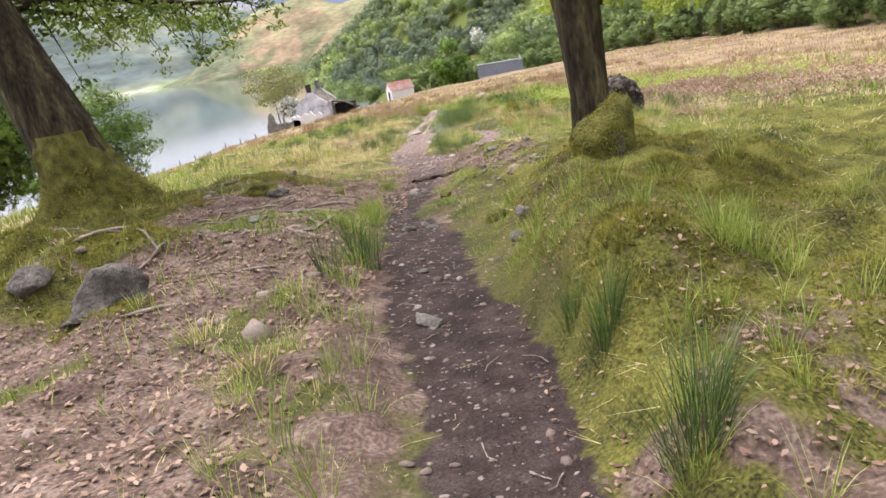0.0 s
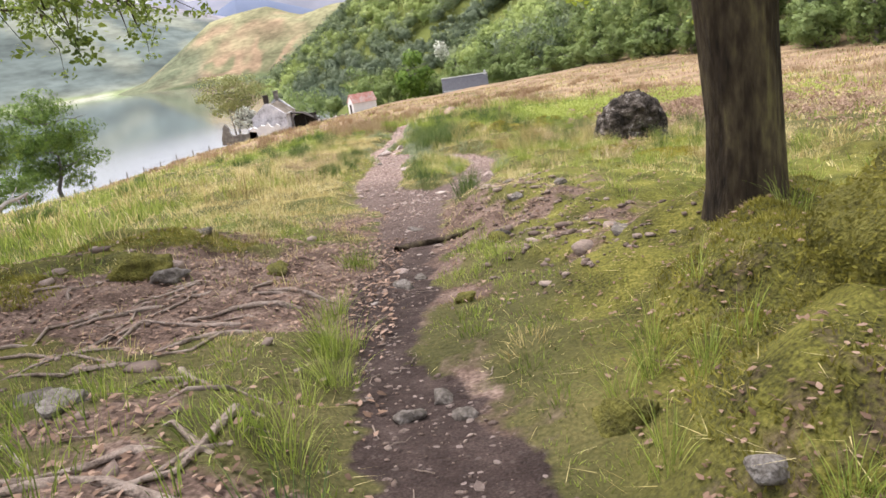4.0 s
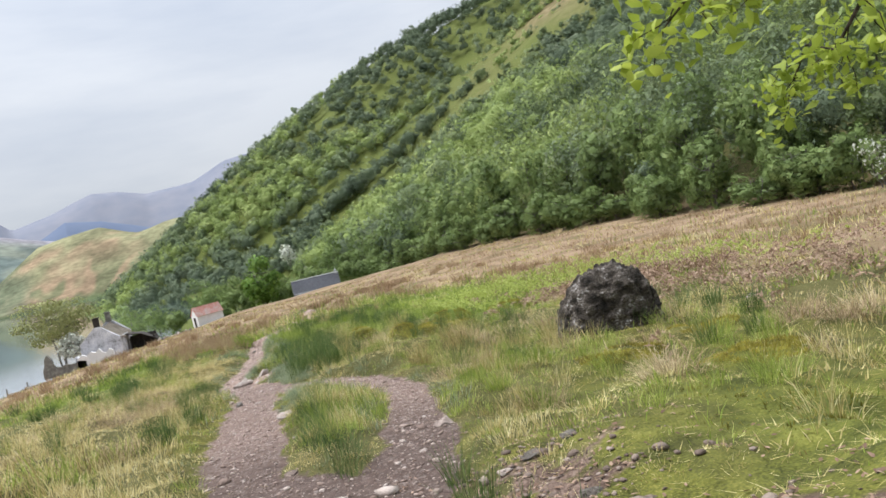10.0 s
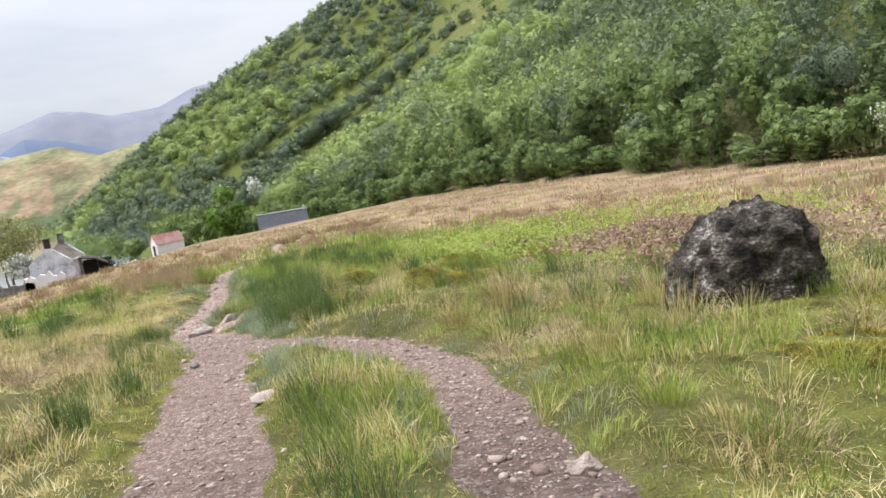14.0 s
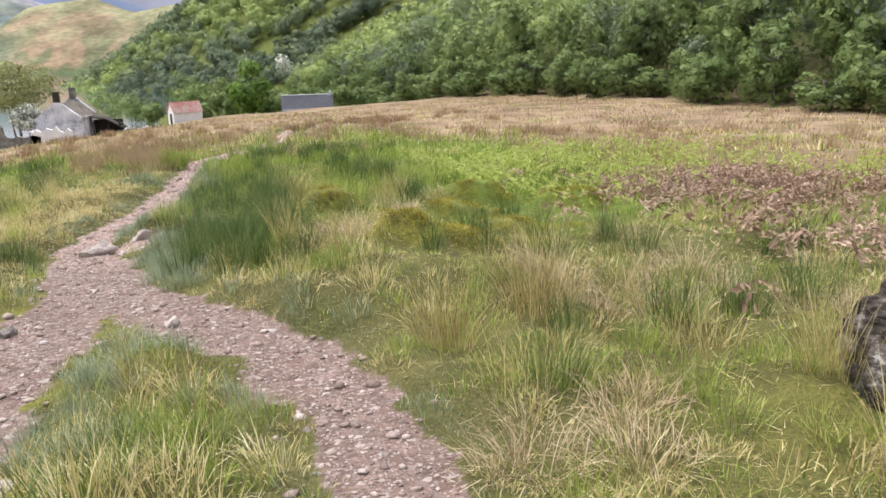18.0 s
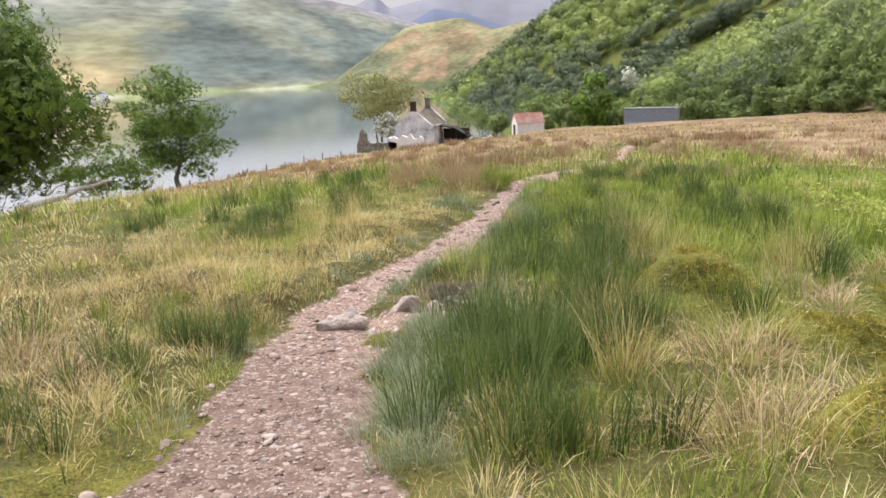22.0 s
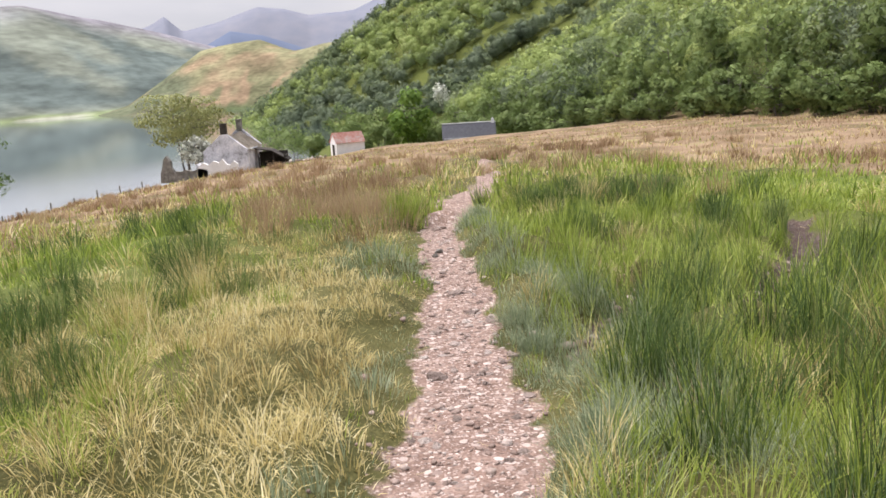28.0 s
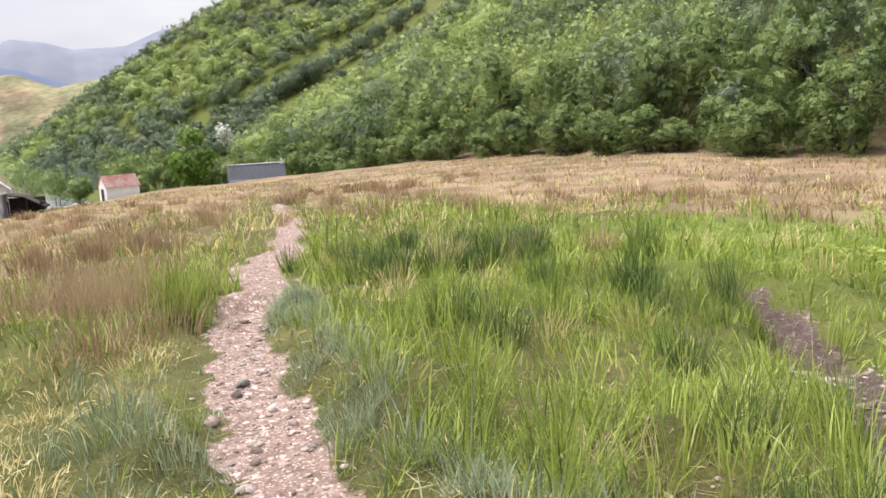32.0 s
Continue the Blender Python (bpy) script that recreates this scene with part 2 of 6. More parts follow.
def land(x, y):
    """The height of the ground."""
    x, y = np.asarray(x, float), np.asarray(y, float)
    z = np.interp(y, KY, KZ)
    r, l = np.maximum(x - 2, 0), np.maximum(-x - 4, 0)
    z = z + np.clip(-.07 + .0009 * y, -.06, .05) * np.minimum(r, 60) - .03 * l - .0018 * np.minimum(l, 60) ** 2 - 0.1 * np.maximum(l - 60, 0)
    z = z - .035 * np.minimum(np.maximum(-x - 6, 0), 50) * np.clip((y - 25) / 25, 0, 1)
    near = np.exp(-(np.maximum(np.abs(x) - 20, 0) / 20) ** 2) * np.exp(-(np.maximum(y - 70, 0) / 40) ** 2)
    out = np.clip((np.minimum(trodden(x, y), bog(x, y) + .1) + 0.06) / 0.5, 0, 1)
    out = out * out * (3 - 2 * out)
    z = z + near * out * (0.06 + 0.30 * fbm(x * .55, y * .55, 3, 11) + 0.13 * fbm(x * 1.9, y * 1.9, 3, 12)) + (1 - out) * (0.03 * vnoise(x * 3, y * 3, 5) - 0.04)
    z = z + 1.2 * fbm(x * .035, y * .035, 3, 21) * np.clip((y - 60) / 60, 0, 1) * (1 - np.clip((np.abs(x) - 80) / 60, 0, 1))
    # the bank and the mound about the mossy stump, the bank on the other side
    z = z + .22 * sstep(.25, .7, x) * sstep(12, 9, y) * np.abs(fbm(x * 1.5, y * 1.5, 3, 15))
    z = z - .14 * sstep(.3, -.1, wet(x, y))
    side = np.clip((trodden(x, y) - 0.02) / 0.3, 0, 1)
    z = z + side * (bump_at(x, y, .75, 4.6, .7, .34, 2.4) + bump_at(x, y, 1.25, 7.3, .8, .32, 1.2) + bump_at(x, y, 1.4, 9.4, .9, .22) + bump_at(x, y, -2.6, 6.5, 1.2, .2, 2.5) + bump_at(x, y, -4.8, 10.2, 1.6, .3) + bump_at(x, y, -3.4, 12.2, 1.2, .25) + bump_at(x, y, 1.1, 27.5, 1.4, .22, 2.6) + bump_at(x, y, 1.2, 12.5, .7, .12, 2.5)
                   + bump_at(x, y, -3.55, 5.9, .6, .24, .45) + bump_at(x, y, -4.5, 7.6, .7, .24) + bump_at(x, y, -4.2, 4.6, .5, .2) + bump_at(x, y, .75, 5.0, .4, .12, .55) + bump_at(x, y, .62, 3.7, .3, .12, .4) + bump_at(x, y, .5, 6.5, .3, .2) + bump_at(x, y, -4.2, 12.6, .8, .2, .4) + bump_at(x, y, 2.3, 7.4, .6, .14) + bump_at(x, y, -1.3, 38.6, .5, .17, 2.2))
    z = z + sum(h * np.exp(-(((x - cx) / rx) ** 2 + ((y - cy) / ry) ** 2) ** 1.6) for cx, cy, rx, ry, h in MOUNDS + HUMMOCKS)
    # rounded cushions with creases between them, on the banks by the oaks
    soft = sstep(.1, .45, x) * sstep(13, 10.5, y) + .6 * sstep(-2.9, -3.6, x) * sstep(13.5, 11.5, y)
    z = z + soft * side * (.10 * np.sqrt(np.maximum(0, .42 + vnoise(x * 2.7, y * 2.7, 17))) + .05 * np.sqrt(np.maximum(0, .4 + vnoise(x * 6.1, y * 6.1, 18))) - .07)
    # the wooded slope
    q = hill_q(x, y)
    up = np.maximum(q - 54 + 4 * fbm(x * .02, y * .02, 2, 30), 0)
    s = -(x + 1.2) * .174 + (y - 13.8) * .985
    rib = 8 * np.exp(-((s - 300 + .33 * (q - 100)) / 11) ** 2) + 8 * np.exp(-((s - 262 + .25 * (q - 100)) / 14) ** 2)
    z = z + .535 * up * up / (up + 8) - .25 * np.maximum(q - 235, 0) + (rib + 14 * fbm(s * .012, q * .012, 3, 31)) * np.clip((up - 10) / 80, 0, 1)
    # the hollow in which the slate-roofed bothy lies
    z = z - bump_at(x, y, 9, 178, 14, 1.6, 10)
    return z


def ground_grid():
    def grade(lo, hi, step, far, n):
        core = np.arange(lo, hi + 1e-6, step)
        g = np.cumsum(np.geomspace(step * 1.3, step * 1.3 * 1.13 ** n, n))
        below, above = lo - g[::-1], hi + g
        return np.r_[below[below > -far], core, above[above < far]]
    xs, ys = grade(-5.2, 4.8, .09, 3800, 84), grade(0, 42, .105, 3900, 84)
    xx, yy = np.meshgrid(xs, ys)
    zz = land(xx, yy)
    far = np.clip((np.hypot(xx, yy - 40) - 500) / 300, 0, 1)
    low = np.where(hill_q(xx, yy) > 40, zz, LAKE - 4)
    zz = zz * (1 - far) + np.where(zz > LAKE, np.minimum(zz, 420), low) * far
    n, m = len(xs), len(ys)
    i = np.arange(n * m).reshape(m, n)
    f = np.stack([i[:-1, :-1], i[:-1, 1:], i[1:, 1:], i[1:, :-1]], -1).reshape(-1, 4)
    return np.stack([xx, yy, zz], -1).reshape(-1, 3), f


# ---- ground, lake and hills ----
def ground_material():
    m = bpy.data.materials.new("hill_pasture_soil")
    m.use_nodes = True
    nt = m.node_tree
    p = nt.nodes["Principled BSDF"]
    p.inputs["Roughness"].default_value, p.inputs["Specular IOR Level"].default_value = 0.95, 0.15
    pos = nt.nodes.new("ShaderNodeNewGeometry").outputs["Position"]

    def nz(scale, detail=6, kind="ShaderNodeTexNoise"):
        n = nt.nodes.new(kind)
        n.inputs["Scale"].default_value = scale
        if kind == "ShaderNodeTexNoise":
            n.inputs["Detail"].default_value = detail
        nt.links.new(pos, n.inputs["Vector"])
        return n.outputs[0]

    def ramp(fac, *stops):
        r = nt.nodes.new("ShaderNodeValToRGB")
        el = r.color_ramp.elements
        for i, (q, c) in enumerate(stops):
            e = el[i] if i < 2 else el.new(q)
            e.position, e.color = q, (*c, 1)
        nt.links.new(fac, r.inputs[0])
        return r.outputs[0]

    def mix(fac, a, b):
        x = nt.nodes.new("ShaderNodeMix")
        x.data_type = 'RGBA'
        nt.links.new(fac, x.inputs[0])
        nt.links.new(a, x.inputs[6])
        nt.links.new(b, x.inputs[7])
        return x.outputs[2]
    z1, z2 = nt.nodes.new("ShaderNodeVertexColor"), nt.nodes.new("ShaderNodeVertexColor")
    z1.layer_name, z2.layer_name = "cover", "wear"
    s1, s2 = nt.nodes.new("ShaderNodeSeparateColor"), nt.nodes.new("ShaderNodeSeparateColor")
    nt.links.new(z1.outputs[0], s1.inputs[0])
    nt.links.new(z2.outputs[0], s2.inputs[0])
    def both(a, b):
        x = nt.nodes.new("ShaderNodeMix")
        x.inputs[0].default_value = .5
        nt.links.new(a, x.inputs[2])
        nt.links.new(b, x.inputs[3])
        return x.outputs[0]
    def calc(op, a, b):
        q = nt.nodes.new("ShaderNodeMath")
        q.operation = op
        for i, v in enumerate((a, b)):
            if isinstance(v, (int, float)):
                q.inputs[i].default_value = v
            else:
                nt.links.new(v, q.inputs[i])
        return q.outputs[0]
    # embedded stones of two sizes, their cells bent out of shape by a noise
    warp = nt.nodes.new("ShaderNodeTexNoise")
    warp.inputs["Scale"].default_value, warp.inputs["Detail"].default_value = 22, 3
    nt.links.new(pos, warp.inputs["Vector"])
    bent = nt.nodes.new("ShaderNodeVectorMath")
    bent.operation = 'MULTIPLY_ADD'
    nt.links.new(warp.outputs["Color"], bent.inputs[0])
    bent.inputs[1].default_value = (.045, .045, .045)
    nt.links.new(pos, bent.inputs[2])

    def stones(scale, share, size):
        cell = nt.nodes.new("ShaderNodeTexVoronoi")
        cell.inputs["Scale"].default_value = scale
        nt.links.new(bent.outputs[0], cell.inputs["Vector"])
        sp = nt.nodes.new("ShaderNodeSeparateColor")
        nt.links.new(cell.outputs["Color"], sp.inputs[0])
        inside = calc('LESS_THAN', cell.outputs["Distance"], size)
        mask = calc('MULTIPLY', calc('GREATER_THAN', sp.outputs[0], 1 - share), inside)
        height = calc('MULTIPLY', mask, calc('SUBTRACT', size, cell.outputs["Distance"]))
        return mask, sp.outputs[1], height
    m1, c1, h1 = stones(19, .3, .5)
    m2, c2, h2 = stones(52, .5, .55)
    m3, c3, h3 = stones(30, .12, .4)
    turf = ramp(both(nz(1.3, 8), nz(48, 6)), (.3, (.035, .037, .013)), (.5, (.085, .082, .03)), (.7, (.18, .155, .066)))
    moss = ramp(both(nz(3, 8), nz(60, 5)), (.36, (.022, .02, .008)), (.46, (.08, .078, .02)), (.56, (.155, .15, .032)), (.70, (.28, .25, .07)))
    green = ramp(both(nz(3, 8), nz(50, 5)), (.3, (.06, .085, .02)), (.7, (.17, .22, .04)))
    dirt = ramp(both(nz(7, 8), nz(75, 6)), (.32, (.10, .064, .052)), (.5, (.245, .166, .135)), (.68, (.42, .31, .26)))
    pale = ((.1, (.18, .13, .11)), (.5, (.38, .29, .255)), (.9, (.58, .485, .44)))
    gravel = mix(m1, mix(m2, dirt, ramp(c2, *pale)), ramp(c1, *pale))
    dark = ramp(both(nz(5, 8), nz(85, 6)), (.32, (.014, .010, .009)), (.5, (.040, .028, .025)), (.68, (.095, .070, .062)))
    dark = mix(m3, dark, ramp(c3, (.1, (.07, .055, .05)), (.9, (.27, .22, .2))))
    litter = ramp(both(nz(4, 8), nz(45, 6)), (.33, (.045, .030, .023)), (.5, (.135, .092, .073)), (.67, (.31, .232, .19)))
    brown = ramp(nz(.25, 9), (.3, (.13, .115, .05)), (.45, (.20, .14, .085)), (.6, (.30, .215, .14)), (.75, (.26, .25, .10)))
    col = mix(s2.outputs[1], turf, moss)
    col = mix(s2.outputs[2], col, green)
    col = mix(s1.outputs[2], col, brown)
    # ragged borders
    def ragged(fac, by):
        q = nt.nodes.new("ShaderNodeMapRange")
        q.inputs["From Min"].default_value, q.inputs["From Max"].default_value = .34, .66
        nt.links.new(calc('ADD', fac, calc('MULTIPLY', calc('SUBTRACT', by, .5), 1.1)), q.inputs[0])
        return q.outputs[0]
    col = mix(ragged(s1.outputs[1], nz(7, 8)), col, litter)
    col = mix(ragged(s1.outputs[0], nz(11, 8)), col, mix(s2.outputs[0], gravel, dark))
    nt.links.new(col, p.inputs["Base Color"])
    b = nt.nodes.new("ShaderNodeBump")
    b.inputs["Strength"].default_value, b.inputs["Distance"].default_value = 0.7, 0.03
    nt.links.new(nz(35, 8), b.inputs["Height"])
    b3 = nt.nodes.new("ShaderNodeBump")
    b3.inputs["Strength"].default_value, b3.inputs["Distance"].default_value = 0.7, 0.03
    nt.links.new(calc('ADD', calc('MULTIPLY', calc('ADD', h1, calc('MULTIPLY', h2, .5)), s1.outputs[0]), calc('MULTIPLY', h3, .2)), b3.inputs["Height"])
    nt.links.new(b3.outputs[0], b.inputs["Normal"])
    b2 = nt.nodes.new("ShaderNodeBump")
    b2.inputs["Strength"].default_value, b2.inputs["Distance"].default_value = 0.5, 0.12
    nt.links.new(nz(6, 6), b2.inputs["Height"])
    nt.links.new(b.outputs[0], b2.inputs["Normal"])
    nt.links.new(b2.outputs[0], p.inputs["Normal"])
    return m


def cover(x, y):
    """Shares of gravel or bare earth, leaf litter, brown rush field; of dark earth, moss, fresh green."""
    t = trodden(x, y)
    n1, n2 = fbm(x * .7, y * .7, 4, 41), fbm(x * 2.2, y * 2.2, 3, 42)
    path = sstep(.08, -.08, t)
    path = np.maximum(path, .85 * sstep(.12, -.15, bog(x, y) + .35 * n2))
    path = np.maximum(path, sstep(.35, .7, bump_at(x, y, -1.55, 29.75, .6, 1, .42) + .5 * n2))
    path = np.maximum(path, .9 * sstep(.16, -.08, wet(x, y) + .3 * n2))
    path = np.maximum(path, .85 * sstep(.2, -.2, lane(x, y, ONWARD) + .7 * n2))
    left = (1 - .95 * mounds(x, y, MOUNDS)) * sstep(-5.2, -3.6, x) * sstep(-.2, -.8, x) * sstep(14.5, 11, y)
    right = sstep(-.7, -.2, x) * sstep(1.9, .9, x) * sstep(8, 9.2, y) * sstep(17.5, 15.5, y)
    verge = sstep(.7, .1, t) * sstep(17, 12, y)
    bank = sstep(.1, .35, x) * sstep(3.2, 1.4, x) * sstep(9.5, 7.5, y) * sstep(.1, .26, n1 + .6 * n2)
    shelf = bump_at(x, y, -1.8, 14.2, .5, 1.3, .9) * sstep(-.2, .15, n2 + .1)
    litter = np.clip(.3 * bank + .7 * bump_at(x, y, .95, 2.2, .5, 1.0, .7) * sstep(-.1, .2, n2) + bump_at(x, y, 1.0, 6.1, .3, .5, .3) + shelf + left * sstep(-.28, .05, n1 + .5 * n2) + .72 * right * sstep(-.15, .15, n2) + verge * .35 * sstep(-.1, .15, n2), 0, 1)
    brown = np.clip(sstep(44, 62, y + 25 * n1) * sstep(.3, -.05, np.exp(-((x - 4) / 9.) ** 2) * sstep(95, 55, y) - .45 + n1) + sstep(7, 13, x - 4 * n1) * sstep(20, 28, y) * .8, 0, 1)
    brown = brown * sstep(172, 158, y)
    q = hill_q(x, y)
    along = -(x + 1.2) * .174 + (y - 13.8) * .985
    brown = brown * sstep(60, 52, q) + sstep(66, 76, q) * (np.exp(-((along - 301 + .33 * (q - 100)) / 5) ** 2) + .6 * np.exp(-((along - 263 + .25 * (q - 100)) / 7) ** 2) + .3 * np.exp(-((along - 460) / 13) ** 2)).clip(0, 1) * .8 * sstep(-.4, .1, n1)
    dark = np.maximum(np.maximum(np.maximum(.97 * sstep(15, 9, y) + .74 * sstep(9, 15, y) * sstep(25, 18, y), .36 * sstep(30.5, 27.5, y)), .8 * sstep(.3, 0, wet(x, y))), sstep(.15, -.1, bog(x, y) + .4 * n2))
    moss = np.clip(1.4 * mounds(x, y, HUMMOCKS) + .8 * bump_at(x, y, 4, 21, 2.5, 1, 3) + sstep(-.2, .5, x) * sstep(22, 14, y + 6 * n1) + sstep(-2.5, -4, x) * sstep(16, 10, y) + bump_at(x, y, 2.2, 29, 2.2, 1., 2.5) + sstep(.9, .2, t) * sstep(17, 24, y) * sstep(29, 26, y) * sstep(0, -1.5, x), 0, 1) * sstep(-.35, .1, n1 + .3)
    fresh = np.clip(bump_at(x, y, -7, 15, 4, 1.3, 2.2) + bump_at(x, y, 2.6, 14.5, 1.6, .4, 4) + bump_at(x, y, 6, 45, 5, 1.6, 5) + bump_at(x, y, -7.5, 41, 3, 1, 5) + bump_at(x, y, 8, 33, 5, .7, 6) + bump_at(x, y, 5.2, 33.5, 2.6, .9, 4), 0, 1) * sstep(-.4, 0, n1 + .2)
    fresh = np.maximum(fresh, np.maximum(.4 * sstep(66, 76, q), .6 * sstep(158, 172, y)))
    moss = np.maximum(moss, np.maximum(mounds(x, y, MOUNDS), mounds(x, y, HUMMOCKS)))
    return np.stack([path, litter, brown, np.ones_like(path)], -1), np.stack([dark, moss, fresh, np.ones_like(path)], -1)


gv, gf = ground_grid()
ground_me = np_mesh("ground", gv, gf, ground_material(), True)
for layer, cols in zip(("cover", "wear"), cover(gv[:, 0], gv[:, 1])):
    attr = ground_me.color_attributes.new(layer, 'FLOAT_COLOR', 'POINT')
    attr.data.foreach_set("color", np.ascontiguousarray(cols, np.float32).ravel())
ground = tagged(new("ground", ground_me), "grassy hill pasture with a trodden earth and gravel path", "ground", kind="structure")

# the lake
def water_material():
    m = bpy.data.materials.new("lake_water")
    m.use_nodes = True
    nt = m.node_tree
    p = nt.nodes["Principled BSDF"]
    p.inputs["Base Color"].default_value = (.07, .095, .12, 1)
    p.inputs["Roughness"].default_value, p.inputs["IOR"].default_value = 0.08, 1.8
    pos = nt.nodes.new("ShaderNodeNewGeometry").outputs["Position"]
    mp = nt.nodes.new("ShaderNodeMapping")
    mp.inputs["Scale"].default_value = (.35, .8, 1)
    nt.links.new(pos, mp.inputs[0])
    n = nt.nodes.new("ShaderNodeTexNoise")
    n.inputs["Scale"].default_value, n.inputs["Detail"].default_value = 1.2, 5
    nt.links.new(mp.outputs[0], n.inputs["Vector"])
    b = nt.nodes.new("ShaderNodeBump")
    b.inputs["Strength"].default_value, b.inputs["Distance"].default_value = 0.03, 0.3
    nt.links.new(n.outputs[0], b.inputs["Height"])
    nt.links.new(b.outputs[0], p.inputs["Normal"])
    # the sheen of still water seen at a low angle
    g = nt.nodes.new("ShaderNodeBsdfGlossy")
    g.inputs["Color"].default_value, g.inputs["Roughness"].default_value = (.93, .95, .98, 1), .02
    nt.links.new(b.outputs[0], g.inputs["Normal"])
    # a breeze ruffles the water along the near shore
    across = nt.nodes.new("ShaderNodeVectorMath")
    across.operation = 'DOT_PRODUCT'
    across.inputs[1].default_value = (.3, -.9, 0)
    nt.links.new(pos, across.inputs[0])
    ruffled = nt.nodes.new("ShaderNodeMapRange")
    ruffled.interpolation_type = 'SMOOTHSTEP'
    for k, v in (("From Min", -250), ("From Max", -125), ("To Min", .02), ("To Max", .215)):
        ruffled.inputs[k].default_value = v
    nt.links.new(across.outputs["Value"], ruffled.inputs["Value"])
    nt.links.new(ruffled.outputs[0], g.inputs["Roughness"])
    mx = nt.nodes.new("ShaderNodeMixShader")
    mx.inputs[0].default_value = .78
    nt.links.new(p.outputs[0], mx.inputs[1])
    nt.links.new(g.outputs[0], mx.inputs[2])
    nt.links.new(mx.outputs[0], nt.nodes["Material Output"].inputs[0])
    return m


lx, ly = np.meshgrid(np.linspace(-2600, 300, 30), np.linspace(-900, 2600, 30))
li = np.arange(900).reshape(30, 30)
lake = tagged(new("water", np_mesh("water", np.stack([lx, ly, np.full_like(lx, LAKE)], -1).reshape(-1, 3), np.stack([li[:-1, :-1], li[:-1, 1:], li[1:, 1:], li[1:, :-1]], -1).reshape(-1, 4), water_material())), "calm grey-blue lake reflecting the overcast sky", "lake", kind="structure")


def hill_material(name, rough_scale):
    """Hill cover from the mesh's own colours, broken up by two noises."""
    m = bpy.data.materials.new(name)
    m.use_nodes = True
    nt = m.node_tree
    p = nt.nodes["Principled BSDF"]
    p.inputs["Roughness"].default_value, p.inputs["Specular IOR Level"].default_value = .95, .05
    pos = nt.nodes.new("ShaderNodeNewGeometry").outputs["Position"]
    own = nt.nodes.new("ShaderNodeVertexColor")
    own.layer_name = "cover"
    last = own.outputs[0]
    mp = nt.nodes.new("ShaderNodeMapping")
    mp.inputs["Scale"].default_value = (1, .6, 3)
    nt.links.new(pos, mp.inputs[0])
    for sc, lo, hi in ((rough_scale, .74, 1.26), (rough_scale * 5, .82, 1.18)):
        n = nt.nodes.new("ShaderNodeTexNoise")
        n.inputs["Scale"].default_value, n.inputs["Detail"].default_value = sc, 6
        nt.links.new(mp.outputs[0], n.inputs["Vector"])
        mr = nt.nodes.new("ShaderNodeMapRange")
        mr.inputs["From Min"].default_value, mr.inputs["From Max"].default_value = .36, .64
        mr.inputs["To Min"].default_value, mr.inputs["To Max"].default_value = lo, hi
        nt.links.new(n.outputs[0], mr.inputs[0])
        mul = nt.nodes.new("ShaderNodeVectorMath")
        mul.operation = 'MULTIPLY'
        nt.links.new(last, mul.inputs[0])
        nt.links.new(mr.outputs[0], mul.inputs[1])
        last = mul.outputs[0]
    nt.links.new(last, p.inputs["Base Color"])
    return m


def blend(*layers):
    """Colours laid over one another: the first whole, each next by its share."""
    out = np.zeros(layers[1][1].shape + (3,)) + layers[0]
    for colour, share in layers[1:]:
        share = np.clip(share, 0, 1)[..., None]
        out = out * (1 - share) + np.array(colour) * share
    return out


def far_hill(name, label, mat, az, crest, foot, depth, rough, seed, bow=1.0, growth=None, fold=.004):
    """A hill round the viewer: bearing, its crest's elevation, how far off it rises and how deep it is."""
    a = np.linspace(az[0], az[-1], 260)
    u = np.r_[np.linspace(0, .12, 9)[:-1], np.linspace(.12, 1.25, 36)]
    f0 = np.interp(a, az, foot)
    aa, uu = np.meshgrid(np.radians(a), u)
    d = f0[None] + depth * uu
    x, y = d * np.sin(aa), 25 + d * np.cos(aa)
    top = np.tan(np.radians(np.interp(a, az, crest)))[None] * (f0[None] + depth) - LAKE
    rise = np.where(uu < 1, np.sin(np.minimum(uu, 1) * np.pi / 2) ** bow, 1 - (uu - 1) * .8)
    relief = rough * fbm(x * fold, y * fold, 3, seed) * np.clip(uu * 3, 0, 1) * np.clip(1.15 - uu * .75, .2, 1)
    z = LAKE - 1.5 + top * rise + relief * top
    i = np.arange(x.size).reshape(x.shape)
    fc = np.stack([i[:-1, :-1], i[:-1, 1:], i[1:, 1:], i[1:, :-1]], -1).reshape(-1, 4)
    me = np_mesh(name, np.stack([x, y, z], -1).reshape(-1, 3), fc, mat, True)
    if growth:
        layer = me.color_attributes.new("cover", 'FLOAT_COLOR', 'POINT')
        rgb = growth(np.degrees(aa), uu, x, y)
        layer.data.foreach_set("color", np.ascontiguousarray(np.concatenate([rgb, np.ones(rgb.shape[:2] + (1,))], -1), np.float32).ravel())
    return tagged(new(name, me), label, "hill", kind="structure")


